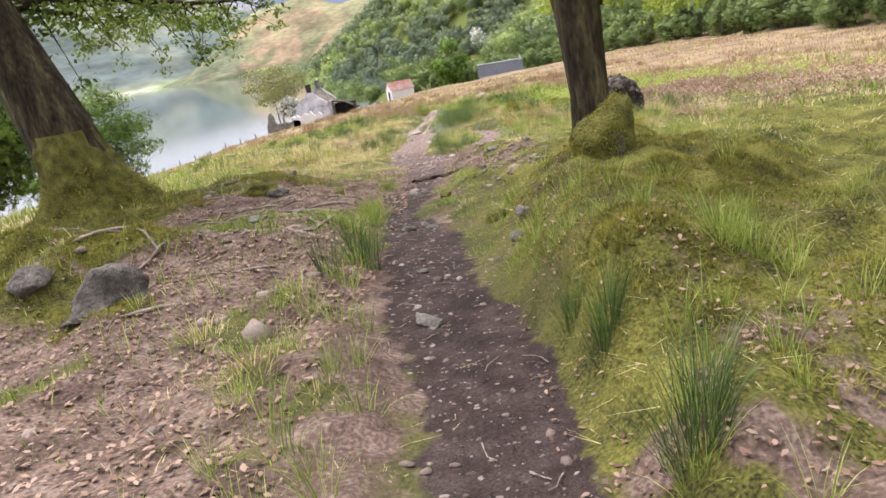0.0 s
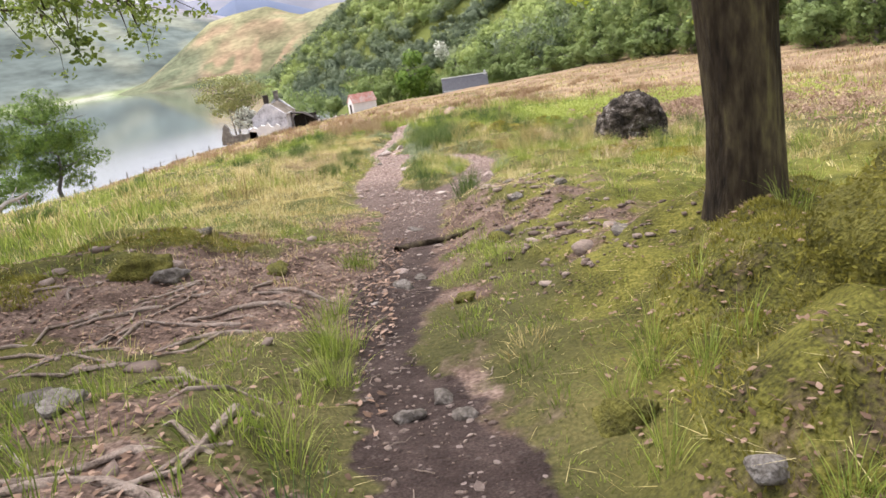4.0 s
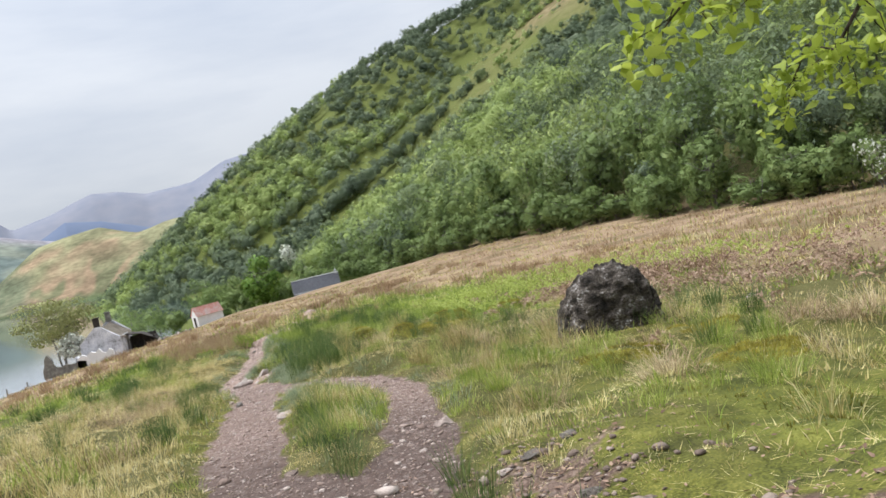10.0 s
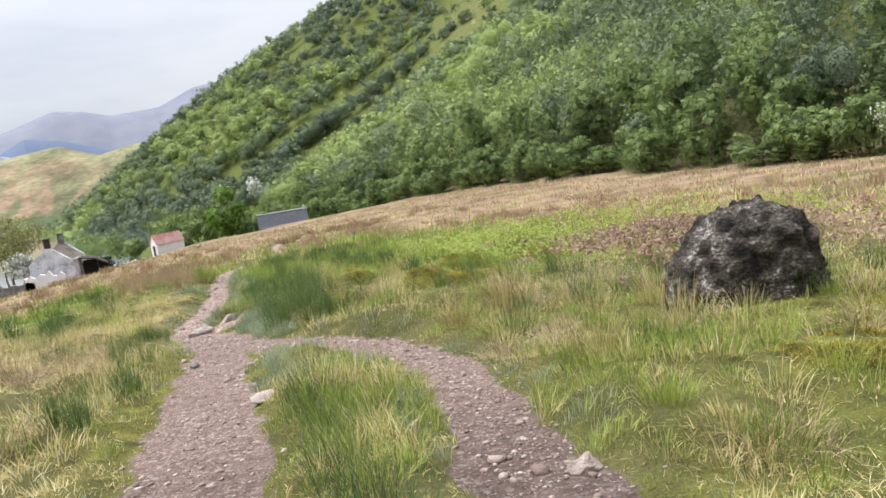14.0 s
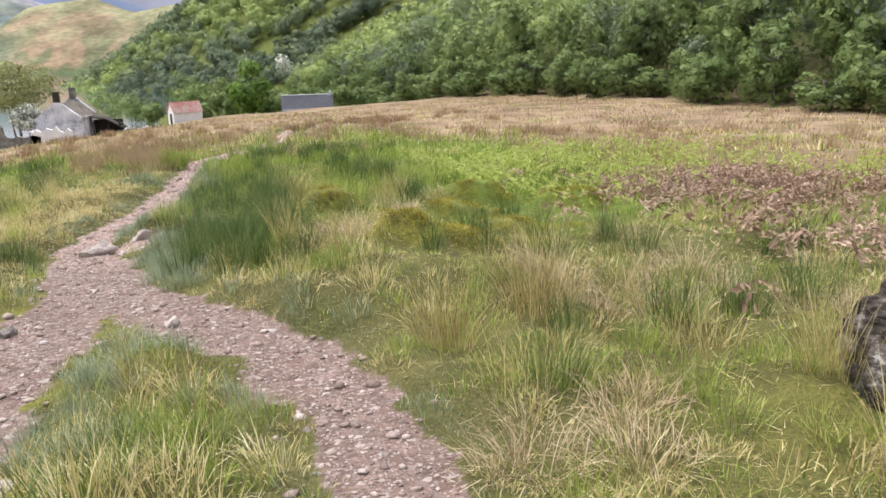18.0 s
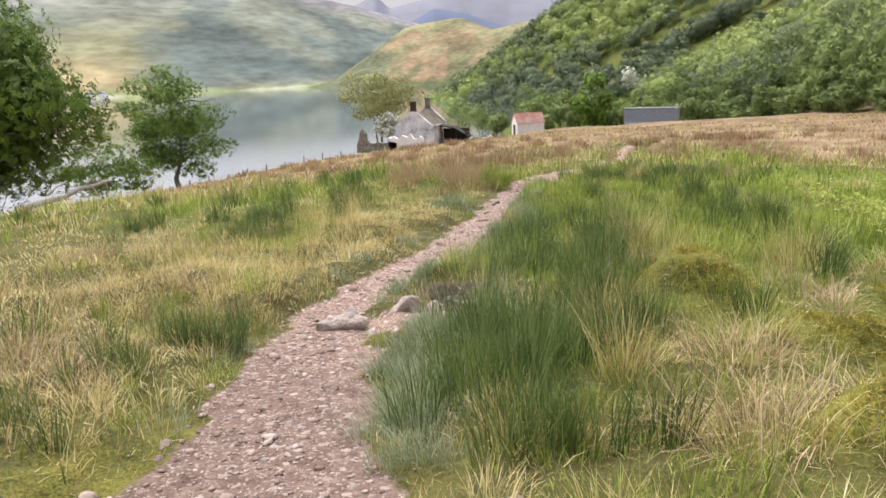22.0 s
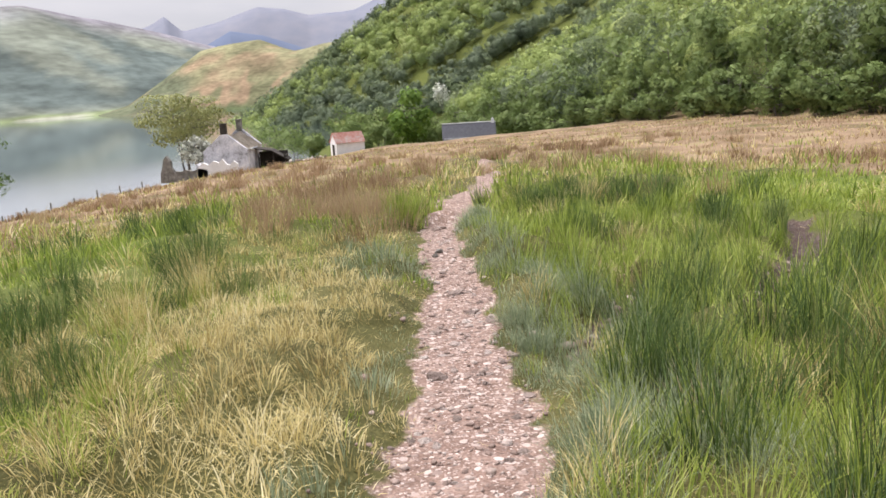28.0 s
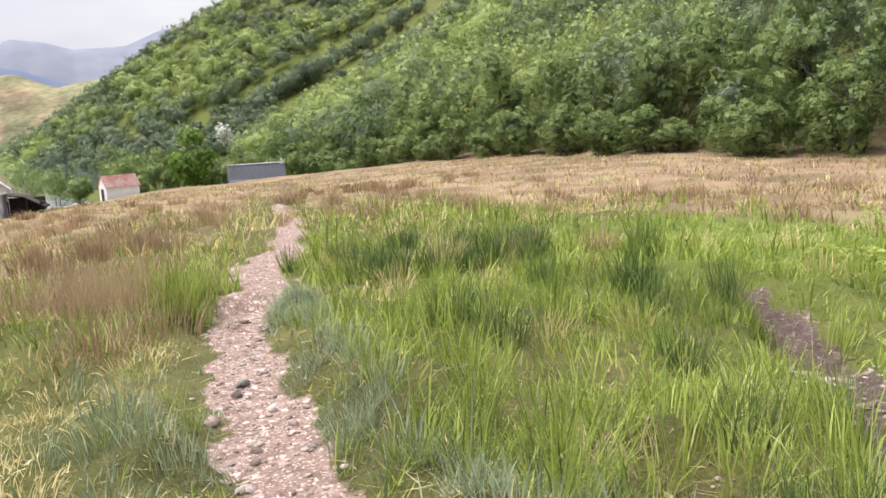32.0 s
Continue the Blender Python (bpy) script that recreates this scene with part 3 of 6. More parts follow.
# growth of the far shore, its colours paled and greyed with painted-in haze
def hazed_west_growth(a, u, x, y):
    n = fbm(x * .004, y * .004, 3, 71)
    n2 = fbm(x * .013, y * .013, 2, 72)
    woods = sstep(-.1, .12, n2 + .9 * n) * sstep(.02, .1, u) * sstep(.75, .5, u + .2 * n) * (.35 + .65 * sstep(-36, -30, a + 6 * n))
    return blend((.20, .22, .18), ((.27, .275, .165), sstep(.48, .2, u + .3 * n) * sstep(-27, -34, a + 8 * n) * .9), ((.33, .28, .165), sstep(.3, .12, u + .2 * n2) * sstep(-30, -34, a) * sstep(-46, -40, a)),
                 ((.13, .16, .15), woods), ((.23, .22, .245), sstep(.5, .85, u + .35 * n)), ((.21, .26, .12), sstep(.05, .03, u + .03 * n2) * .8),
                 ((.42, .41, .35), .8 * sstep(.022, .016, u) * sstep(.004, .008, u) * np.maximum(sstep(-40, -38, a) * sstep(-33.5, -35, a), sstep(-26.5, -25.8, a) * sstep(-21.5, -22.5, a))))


def brown_growth(a, u, x, y):
    n = fbm(x * .012, y * .012, 3, 73)
    n2 = fbm(x * .035, y * .035, 2, 74)
    return blend((.205, .20, .115), ((.30, .21, .14), sstep(-.1, .25, n2 * .6 + .6 * n + .34 - .75 * u) * .85), ((.085, .12, .06), sstep(.05, .2, n2) * sstep(.7, .3, u + .3 * n) * .7), ((.09, .115, .075), sstep(-14.6, -16.4, a + 3 * n) * .7),
                 ((.07, .10, .045), sstep(.09, .03, u + .06 * n2) * .8))


# aerial haze is put into the blue base colours of mountains and hill
far_hill("backdrop_mountains", "distant hazy blue-grey mountains under cloud", material("hazed_mountain", [(.155, .17, .225), (.20, .215, .265), (.245, .25, .29)], .0022, .95, 0, spec=0.05),
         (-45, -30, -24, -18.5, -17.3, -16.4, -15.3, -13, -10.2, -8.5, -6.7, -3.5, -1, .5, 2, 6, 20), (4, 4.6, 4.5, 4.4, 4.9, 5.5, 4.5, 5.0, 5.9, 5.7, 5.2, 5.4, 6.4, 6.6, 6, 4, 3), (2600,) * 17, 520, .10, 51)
far_hill("backdrop_blue_hill", "distant hill tinted dark blue by haze", material("haze_blue_hill", [(.105, .14, .225), (.15, .18, .25)], .003, .95, 0, spec=0.05),
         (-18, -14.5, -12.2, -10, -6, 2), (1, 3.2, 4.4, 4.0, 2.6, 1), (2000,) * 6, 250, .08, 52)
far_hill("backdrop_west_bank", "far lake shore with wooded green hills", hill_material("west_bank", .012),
         (-150, -100, -60, -48, -38, -34, -29, -25, -20, -17.9, -13.6, -9, 0), (7, 6.5, 5.2, 5.4, 5.9, 6.0, 6.0, 6.3, 5.2, 4.7, 3.4, 2, 1), (520, 540, 640, 700, 760, 790, 840, 890, 970, 1010, 1100, 1150, 1200), 420, .12, 53, 1.1, hazed_west_growth, .005)
far_hill("backdrop_brown_hill", "bracken-brown and green hill beyond the lake head", hill_material("brown_hill", .03),
         (-21.5, -19.5, -17, -14.3, -12, -10.3, -8, -5.4, -2.6, 2, 8), (-.75, -.2, 1.3, 3.06, 3.5, 3.62, 2.9, 3.2, 3.4, 3.0, 2.5), (790, 790, 790, 780, 760, 740, 700, 650, 620, 600, 600), 170, .12, 54, 1.0, brown_growth, .012)


# ---- stones ----
STONE = material("grey_schist", [(.05, .042, .036), (.115, .10, .086), (.205, .185, .165), (.38, .36, .34)], 7, .9, 1.0, 26, place="obj", per_object=.3)
BOULDER = material("lichened_boulder", [(.010, .008, .006), (.032, .026, .02), (.07, .058, .048), (.14, .122, .107), (.42, .41, .40)], 3.4, .95, 1.0, 22, fine=24, stretch=(1, 1, 1.4), place="obj", contrast=(.40, .655))
PALE = material("pale_path_stone", [(.22, .17, .15), (.38, .31, .275), (.50, .44, .40), (.60, .56, .53)], 9, .95, .8, 30, place="obj", per_object=.4)
MOSSY = material("moss_cushion", [(.04, .034, .012), (.11, .105, .024), (.20, .19, .042), (.32, .29, .08)], 7, .95, 1.0, 60, place="obj")


def rock_bm(size, seed, detail=3, rough=.16, flat=.3):
    bm = bmesh.new()
    bmesh.ops.create_icosphere(bm, subdivisions=detail, radius=.5)
    r = np.random.default_rng(seed)
    cuts = [(Vector(r.normal(size=3)).normalized(), r.uniform(.22, .38)) for _ in range(12)]
    off = Vector(r.uniform(-50, 50, 3))
    for v in bm.verts:
        c = v.co.copy()
        for nrm, d in cuts:
            over = c.dot(nrm) - d
            if over > 0:
                c -= nrm * over * .95
        k = 1 + rough * noise.fractal(c * 2.6 + off, 1.0, 2.0, 3) + rough * .35 * noise.noise(c * 9 + off)
        c = c * k
        c.z = max(c.z, -flat)
        v.co = (c.x * size[0], c.y * size[1], (c.z + flat) * size[2])
    return bm


def rock(name, at, size, seed, mat, label, category="stone", detail=3, turn=0.0, sink=.12, rough=.16, group=""):
    ob = part(name, rock_bm(size, seed, detail, rough), mat, smooth=True)
    z = float(land(at[0], at[1]))
    ob.matrix_basis = pose(at[0], at[1], z - sink * size[2], 0, 0, turn)
    return tagged(ob, label, category, group)


def boulder():
    bm = bmesh.new()
    bmesh.ops.create_icosphere(bm, subdivisions=6, radius=1)
    for v in bm.verts:
        c = v.co.normalized()
        # a dome, steep on one side, sloping and undercut on the other
        k = (abs(c.x) ** 2.8 + abs(c.y) ** 2.8 + abs(c.z) ** 2.8) ** (-1 / 2.8)
        x, y, z = c.x * k, c.y * k, c.z * k
        slope = max(0, -x - .15)
        z *= 1 - .42 * slope
        x = x * (1 - .12 * max(z, 0) * (1 if x < 0 else .6))
        p = Vector((x, y, z))
        d = .12 * noise.fractal(p * 1.8 + Vector((3, 1, 7)), 1.0, 2.0, 4) + .10 * abs(noise.noise(p * 3.5)) + .05 * noise.noise(Vector((p.x * 5, p.y * 5, p.z * 11))) + .05 * (.5 - abs(noise.noise(p * 7 + Vector((9, 2, 4))))) + .045 * noise.noise(p * 15) + .025 * noise.noise(p * 31)
        p += c * d
        v.co = (p.x * .82, p.y * .76, p.z * .98)
    ob = part("boulder", bm, BOULDER, smooth=True)
    ob.matrix_basis = pose(4.07, 22.07, -1.52, 0, 0, -17) @ Matrix.Scale(.965, 4)
    return tagged(ob, "large dark lichen-spotted boulder lying in the grass", "boulder")


boulder()


# ---- woods ----
LEAF_BRIGHT = material("birch_leaves", [(.15, .20, .075), (.235, .305, .10), (.325, .40, .13), (.42, .48, .19)], .10, .7, .5, 1.6, fine=.5, island=.16, passing=.25, holes=5, spec=.2)
LEAF_MID = material("mixed_wood_leaves", [(.085, .12, .065), (.14, .187, .092), (.205, .255, .125), (.28, .325, .165)], .10, .7, .5, 1.6, fine=.5, island=.16, passing=.25, holes=5, spec=.2)
# the dark kind of tree, its colour also greyed with distance haze
LEAF_DULL = material("hazed_grey_leaves", [(.068, .096, .063), (.11, .147, .09), (.16, .203, .122), (.22, .26, .162)], .10, .7, .5, 1.6, fine=.5, island=.16, passing=.2, holes=5, spec=.2)
LEAF_EDGE = material("edge_tree_leaves", [(.10, .15, .05), (.18, .25, .08), (.28, .35, .12)], .5, .6, 0, fine=3, island=.4, per_object=.15, passing=.3, holes=7, spec=.25)
LEAF_SHORE = material("shore_tree_leaves", [(.05, .095, .02), (.11, .185, .035), (.22, .32, .06)], .4, .6, 0, fine=3, island=.3, passing=.35, holes=6, spec=.25)
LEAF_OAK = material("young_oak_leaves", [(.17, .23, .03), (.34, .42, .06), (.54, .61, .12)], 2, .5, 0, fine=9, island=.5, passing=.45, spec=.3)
# darker copy of the oak leaves: their backlit look put into the colour
LEAF_DARK = material("backlit_dark_oak_leaves", [(.07, .11, .025), (.15, .21, .04), (.27, .34, .075)], 2, .5, 0, fine=9, island=.5, passing=.4, spec=.3)
WILLOW = material("willow_leaves", [(.20, .22, .08), (.29, .31, .12), (.38, .39, .18)], .6, .7, 0, fine=4, island=.4, passing=.3)
BLOSSOM = material("white_blossom", [(.45, .47, .38), (.72, .73, .66)], 2, .8, 0, island=.5, passing=.2)
BARK = material("oak_bark", [(.012, .008, .005), (.036, .026, .016), (.075, .059, .034), (.14, .125, .055)], 6, .95, 1.0, 20, fine=30, place="obj", stretch=(1, 1, .25), contrast=(.36, .66))
BARK_FAR = material("grey_bark", [(.09, .085, .075), (.20, .19, .17)], 3, .95, .5, 9, place="obj", stretch=(1, 1, .3))


def cards(points, normals, size, seed, stretch=1.5, loose=.55, lobed=False):
    """Small leaf-shaped blades (two triangles) at points, turned about their normals."""
    r = np.random.default_rng(seed)
    n = len(points)
    nrm = normals + r.normal(size=(n, 3)) * loose
    nrm /= np.linalg.norm(nrm, axis=1, keepdims=True) + 1e-9
    t = r.normal(size=(n, 3))
    t -= (t * nrm).sum(1, keepdims=True) * nrm
    t /= np.linalg.norm(t, axis=1, keepdims=True) + 1e-9
    b = np.cross(nrm, t)
    s = (size * r.uniform(.55, 1.35, n))[:, None]
    if lobed:
        # a leaf broad beyond its middle, narrow at the stalk
        ts, bs, up = t * s * stretch, b * s, nrm * s * .1
        v = np.stack([points - ts * .5, points - ts * .2 + bs * .26 + up, points + ts * .2 + bs * .44 + up, points + ts * .5, points + ts * .16 - bs * .44 + up, points - ts * .24 - bs * .26 + up], 1).reshape(-1, 3)
        i = np.arange(n)[:, None] * 6
        return v, np.concatenate([i + [0, 1, 5], i + [1, 4, 5], i + [1, 2, 4], i + [2, 3, 4]])
    v = np.stack([points - t * s * stretch / 2, points + b * s / 2 + nrm * s * .12, points + t * s * stretch / 2, points - b * s / 2 + nrm * s * .12], 1).reshape(-1, 3)
    i = np.arange(n)[:, None] * 4
    return v, np.concatenate([i + [0, 1, 2], i + [0, 2, 3]])


def crown_cloud(n, rx, ry, rz, seed, lumps=14, hollow=.55, flat=1.0):
    """Points and outward directions over an uneven crown made of lumps."""
    r = np.random.default_rng(seed)
    c = r.normal(size=(lumps, 3))
    c /= np.linalg.norm(c, axis=1, keepdims=True)
    c *= r.uniform(.35, .8, (lumps, 1))
    rad = r.uniform(.26, .46, lumps)
    k = r.integers(0, lumps, n)
    d = r.normal(size=(n, 3))
    d[:, 2] += .25
    d /= np.linalg.norm(d, axis=1, keepdims=True)
    p = c[k] + d * [1, 1, flat] * (rad[k] * r.uniform(hollow, 1.05, n))[:, None]
    return p * [rx, ry, rz], d


def limb(bm, pts, r0, r1, sides=8):
    """A tapered, bent limb along points."""
    pts = [Vector(p) for p in pts]
    rings = []
    for i, p in enumerate(pts):
        d = (pts[min(i + 1, len(pts) - 1)] - pts[max(i - 1, 0)]).normalized()
        a = d.orthogonal().normalized()
        b = d.cross(a)
        r = r0 + (r1 - r0) * i / (len(pts) - 1)
        rings.append([bm.verts.new(p + r * (1 + .16 * noise.noise(p * 3 + a * k)) * (math.cos(k * 2 * math.pi / sides) * a + math.sin(k * 2 * math.pi / sides) * b)) for k in range(sides)])
    for lo, hi in zip(rings, rings[1:]):
        # start where the two rings lie nearest, so that the skin does not twist
        o = min(range(sides), key=lambda j: (lo[0].co - hi[j].co).length)
        for k in range(sides):
            bm.faces.new((lo[k], lo[(k + 1) % sides], hi[(k + 1 + o) % sides], hi[(k + o) % sides]))
    bm.faces.new(rings[-1])
    bmesh.ops.recalc_face_normals(bm, faces=bm.faces[:])


def wander(a, b, n, sway, r):
    a, b = np.array(a, float), np.array(b, float)
    return [tuple(a + (b - a) * i / n + (r.normal(size=3) * sway if 0 < i < n else 0)) for i in range(n + 1)]


def leafage(name, verts, faces, normals, mat):
    """A crown mesh whose leaves are shaded as the mass that they make up."""
    me = np_mesh(name, verts, faces, mat, True)
    me.normals_split_custom_set_from_vertices(np.ascontiguousarray(normals / (np.linalg.norm(normals, axis=1, keepdims=True) + 1e-9), np.float32))
    return me


def tree(name, label, at, height, spread, seed, leaf, bark, leaves=1400, leaf_size=.4, clear=.25, stems=1, group="", category="tree", flat=1.0, lumps=22):
    """A tree: its trunk with limbs, and its crown of leaf clumps."""
    r = np.random.default_rng(seed)
    root = thing(name, label, category, group, at=at)
    bm = bmesh.new()
    r0 = height * .022
    for sidx in range(stems):
        ox, oy = (r.uniform(-.5, .5, 2) if stems > 1 else (0, 0))
        top = (ox * 3 + r.uniform(-.4, .4), oy * 3 + r.uniform(-.4, .4), height * .82)
        pts = wander((ox, oy, -.2), top, 6, height * .012, r)
        limb(bm, pts, r0 * (1 if stems == 1 else .6), r0 * .15, 7)
        for k in range(7 if leaves > 1600 else 4):
            i = r.integers(2, 6)
            a = r.uniform(0, 6.28)
            e = (pts[i][0] + math.cos(a) * spread * .75, pts[i][1] + math.sin(a) * spread * .75, pts[i][2] + height * r.uniform(.0, .18))
            limb(bm, wander(pts[i], e, 4, height * .012, r), r0 * .35, r0 * .08, 5)
    part("trunk", bm, bark, root, smooth=True)
    zc, rz = height * (1 + clear) / 2, height * (1 - clear) / 2 * 1.1
    p, d = crown_cloud(leaves, spread, spread, rz, seed + 1, lumps, .55, flat)
    v, f = cards(p + [0, 0, zc], d, leaf_size, seed + 2, 1.5, .4)
    nv = np.repeat(d * .7 + p / [spread, spread, rz] * .8 + r.normal(0, .2, (leaves, 3)), 4, 0)
    ob = new("crown", leafage("crown", v, f[:, ::-1], nv, leaf))
    ob.parent = root
    return root


# the wood on the slope: trees beyond the edge, in one piece
def wood():
    r = np.random.default_rng(77)
    kinds = [([], [], []), ([], [], []), ([], [], [])]
    bm = bmesh.new()
    bmesh.ops.create_icosphere(bm, subdivisions=1, radius=1)
    ball, tris = np.array([v.co for v in bm.verts]), np.array([[v.index for v in f.verts] for f in bm.faces])
    bm.free()
    s = np.concatenate([r.uniform(-10, 190, 1000), r.uniform(190, 420, 2000), r.uniform(420, 900, 1150), r.uniform(230, 480, 700), r.uniform(190, 460, 600)])
    q = 56 + np.concatenate([r.beta(1, 2.0, 1000) * 150, r.beta(1, 1.6, 2000) * 380, r.beta(1, 1.3, 1150) * 560, r.uniform(0, 90, 700), r.uniform(60, 260, 600)])
    for si, qi in zip(s, q):
        rib = max(math.exp(-((si - 301 + .33 * (qi - 100)) / 5.5) ** 2), math.exp(-((si - 263 + .25 * (qi - 100)) / 8.5) ** 2), 1.2 * math.exp(-((si - 458) / 17) ** 2) * (qi > 110)) if qi > 74 else 0
        if rib > r.uniform(.2, .65):
            continue
        u = min(max((si - 250) / 170, 0), 1)
        qo = qi - 88 * u * u * (3 - 2 * u)
        x, y = -1.2 + qo * .985 - si * .174, 13.8 + qo * .174 + si * .985
        z = float(land(x, y))
        h = r.uniform(7, 13) * (1.1 if si < 200 else .8 if qi < 130 else .62) * (.55 if qi > 74 and (-20 < si - 301 + .33 * (qi - 100) < 0 or -20 < si - 263 + .25 * (qi - 100) < 0) else 1)
        far = math.hypot(x, y - 14)
        sp = h * r.uniform(.36, .52) * (1.3 if far > 190 else 1)
        if math.degrees(math.atan2(z + h - .6, far)) > 21:
            continue
        n = 320 if far < 105 else 150 if far < 190 else 50 if far < 420 else 24
        p, d = crown_cloud(n, sp, sp, h * .46, int(r.integers(1e6)), 9, .8)
        v, f = cards(p + [x, y, z + h * .54], d, (.43 if far < 105 else .61 if far < 190 else 1.13 if far < 420 else 1.75), int(r.integers(1e6)), 1.25, .3)
        # leaves take the light as their clump and the whole crown do
        whole = p / [sp, sp, h * .46]
        nv = np.repeat(d * .55 + whole * .9 + r.normal(0, .12, (n, 3)), 4, 0)
        # the thick of the crown behind its outer leaves
        body = ball * (r.uniform(.4, .66, (len(ball), 1)) * (.5 if far < 190 else 1) * [sp, sp, h * .46]) + [x, y, z + h * .5]
        f = np.concatenate([f[:, ::-1], tris + len(v)])
        v, nv = np.concatenate([v, body]), np.concatenate([nv, ball])
        # bright birches in drifts and near the field, haze-greyed trees in others
        drift = (.22 if si < 255 and 64 < qi < 125 else .12 if si < 170 else 0) + float(fbm(np.array(si * .018), np.array(qi * .018), 3, 91)) + r.normal(0, .16)
        vs, fs, ns = kinds[0 if drift > .24 else 2 if drift < -.06 else 1]
        fs.append(f + sum(len(q) for q in vs))
        vs.append(v)
        ns.append(nv)
    for (vs, fs, ns), mat, word in zip(kinds, (LEAF_BRIGHT, LEAF_MID, LEAF_DULL), ("light green birches", "mid-green mixed trees", "haze-greyed dark green trees")):
        tagged(new("wood", leafage("wood", np.concatenate(vs), np.concatenate(fs), np.concatenate(ns), mat)), word + " of the dense wood on the hillside", "wood", kind="stuff")


wood()
kinds = [tree("edge_tree", "green birch and alder tree at the edge of the wood", (0, 0, 0), h, s, 200 + i, LEAF_EDGE, BARK_FAR, 1150, .6, .0, st, "trees along the wood's edge") for i, (h, s, st) in enumerate(((11, 3.8, 2), (13, 4.2, 1), (9.5, 3.4, 3), (12, 3.4, 2), (7, 3.2, 3)))]
r3 = np.random.default_rng(5)
for k in range(52):
    si = -12 + k * 4.2 + r3.uniform(-1.5, 1.5)
    qi = r3.uniform(54.5, 62)
    x, y = -1.2 + qi * .985 - si * .174, 13.8 + qi * .174 + si * .985
    src = kinds[k % 5]
    m = pose(x, y, float(land(x, y)) - .1, 0, 0, r3.uniform(0, 360)) @ Matrix.Scale(r3.uniform(.85, 1.15), 4)
    if k < 5:
        src.matrix_basis = m
    else:
        c = copy_thing(src, Matrix.Identity(4))
        c.matrix_basis = m

for k in range(58):
    si = -14 + k * 3.7 + r3.uniform(-1.5, 1.5)
    qi = r3.uniform(51.5, 55.5)
    x, y = -1.2 + qi * .985 - si * .174, 13.8 + qi * .174 + si * .985
    c = copy_thing(kinds[4 if k % 3 else 2], Matrix.Identity(4))
    c.matrix_basis = pose(x, y, float(land(x, y)) - .3, 0, 0, r3.uniform(0, 360)) @ Matrix.Diagonal((r3.uniform(.7, 1.0), r3.uniform(.7, 1.0), r3.uniform(.45, .8), 1))

tree("shore_tree", "large broad-crowned green tree on the lake shore", (-53.9, 81, float(land(-53.9, 81))), 22.5, 11.6, 301, LEAF_SHORE, BARK_FAR, 17000, .72, .0, 4, flat=.7, lumps=64)
tree("shore_tree", "small spreading oak standing alone by the water", (-51, 109, float(land(-51, 109))), 16, 7.8, 302, LEAF_SHORE, BARK_FAR, 7000, .45, .06, 1, flat=.45, lumps=34)
tree("shore_tree", "low young tree by the water", (-54, 99, float(land(-54, 99))), 7.5, 6.2, 303, LEAF_SHORE, BARK_FAR, 2600, .4, .12, 2, flat=.5)
tree("willow_tree", "pale olive-green willow behind the ruined house", (-29.5, 124, -9.5), 9.5, 6.4, 304, WILLOW, BARK_FAR, 4200, .24, .3, 3, flat=.7, lumps=24)
tree("hawthorn_bush", "white-blossomed hawthorn bush by the ruined house", (-27, 119, -9.2), 4.4, 2.6, 305, BLOSSOM, BARK_FAR, 900, .3, .1, 3, category="bush")
thorn = tree("hawthorn_tree", "white-blossomed hawthorn at the edge of the wood", (43, 57.5, float(land(43, 57.5)) - .2), 4.4, 2.0, 306, LEAF_EDGE, BARK_FAR, 700, .25, .1, 2)
p, d = crown_cloud(330, 2.0, 2.0, 2.1, 307, 22, .8)
v, f = cards(p + [0, 0, 2.5], d, .17, 309)
bloom = tagged(new("blossom", np_mesh("blossom", v, f, BLOSSOM)), "sprays of white blossom")
bloom.parent = thorn
tree("bright_tree", "bright green rounded tree behind the sheds", (-2.5, 172, -11.5), 9.5, 4.6, 307, material("bright_leaves", [(.07, .14, .02), (.14, .24, .04), (.22, .32, .06)], .5, .7, 0, fine=3, island=.4, passing=.3), BARK_FAR, 2200, .5, .05, 2)
for hx, hy, hh in ((101.5, 149.7, 8), (83.4, 149.4, 4.5), (94, 150, 4)):
    tree("hawthorn_tree", "white-blossomed hawthorn among the trees of the slope", (hx, hy, float(land(hx, hy)) + 3.2), hh, hh * .45, int(hx), BLOSSOM, BARK_FAR, 420, .45, .1, 2, "hawthorns on the slope")
tree("hawthorn_tree", "white-blossomed hawthorn behind the slate-roofed bothy", (6, 232, -7), 6.5, 2.4, 308, BLOSSOM, BARK_FAR, 500, .4, .1, 2)
for i, (bx, by, h) in enumerate(((-14, 185, 7), (-8, 190, 8), (-20, 172, 5), (14, 196, 8), (22, 190, 8), (-3, 200, 9), (-26, 190, 8), (3, 188, 6.5), (-33, 200, 9), (30, 200, 10), (-17, 205, 10), (-6, 180, 4.5), (1, 183, 5), (5, 184, 6), (9, 186, 7), (13, 184, 6), (17, 183, 6), (-11, 176, 3.5), (-9, 183, 6), (20, 180, 5), (7, 192, 8), (-1, 192, 8), (-13, 195, 8))):
    tree("scrub_tree", "rounded green scrub tree behind the sheds", (bx, by, min(float(land(bx, by)), -10)), h, h * .5, 320 + i, LEAF_EDGE, BARK_FAR, 700, .6, .05, 2, "scrub behind the sheds")


# ---- the two near oaks, the mossy stump, roots ----
def oak_leaves(tips, n, size, seed, leaf, parent, spread=.35):
    r = np.random.default_rng(seed)
    t = np.array(tips)
    k = r.integers(0, len(t), n)
    p = t[k] + r.normal(size=(n, 3)) * [spread, spread, spread * .55]
    v, f = cards(p, np.tile([0, 0, .7], (n, 1)) + r.normal(size=(n, 3)) * .5, size, seed, 1.6, .55, True)
    ob = new("foliage", np_mesh("foliage", v, f, leaf))
    ob.parent = parent
    return ob


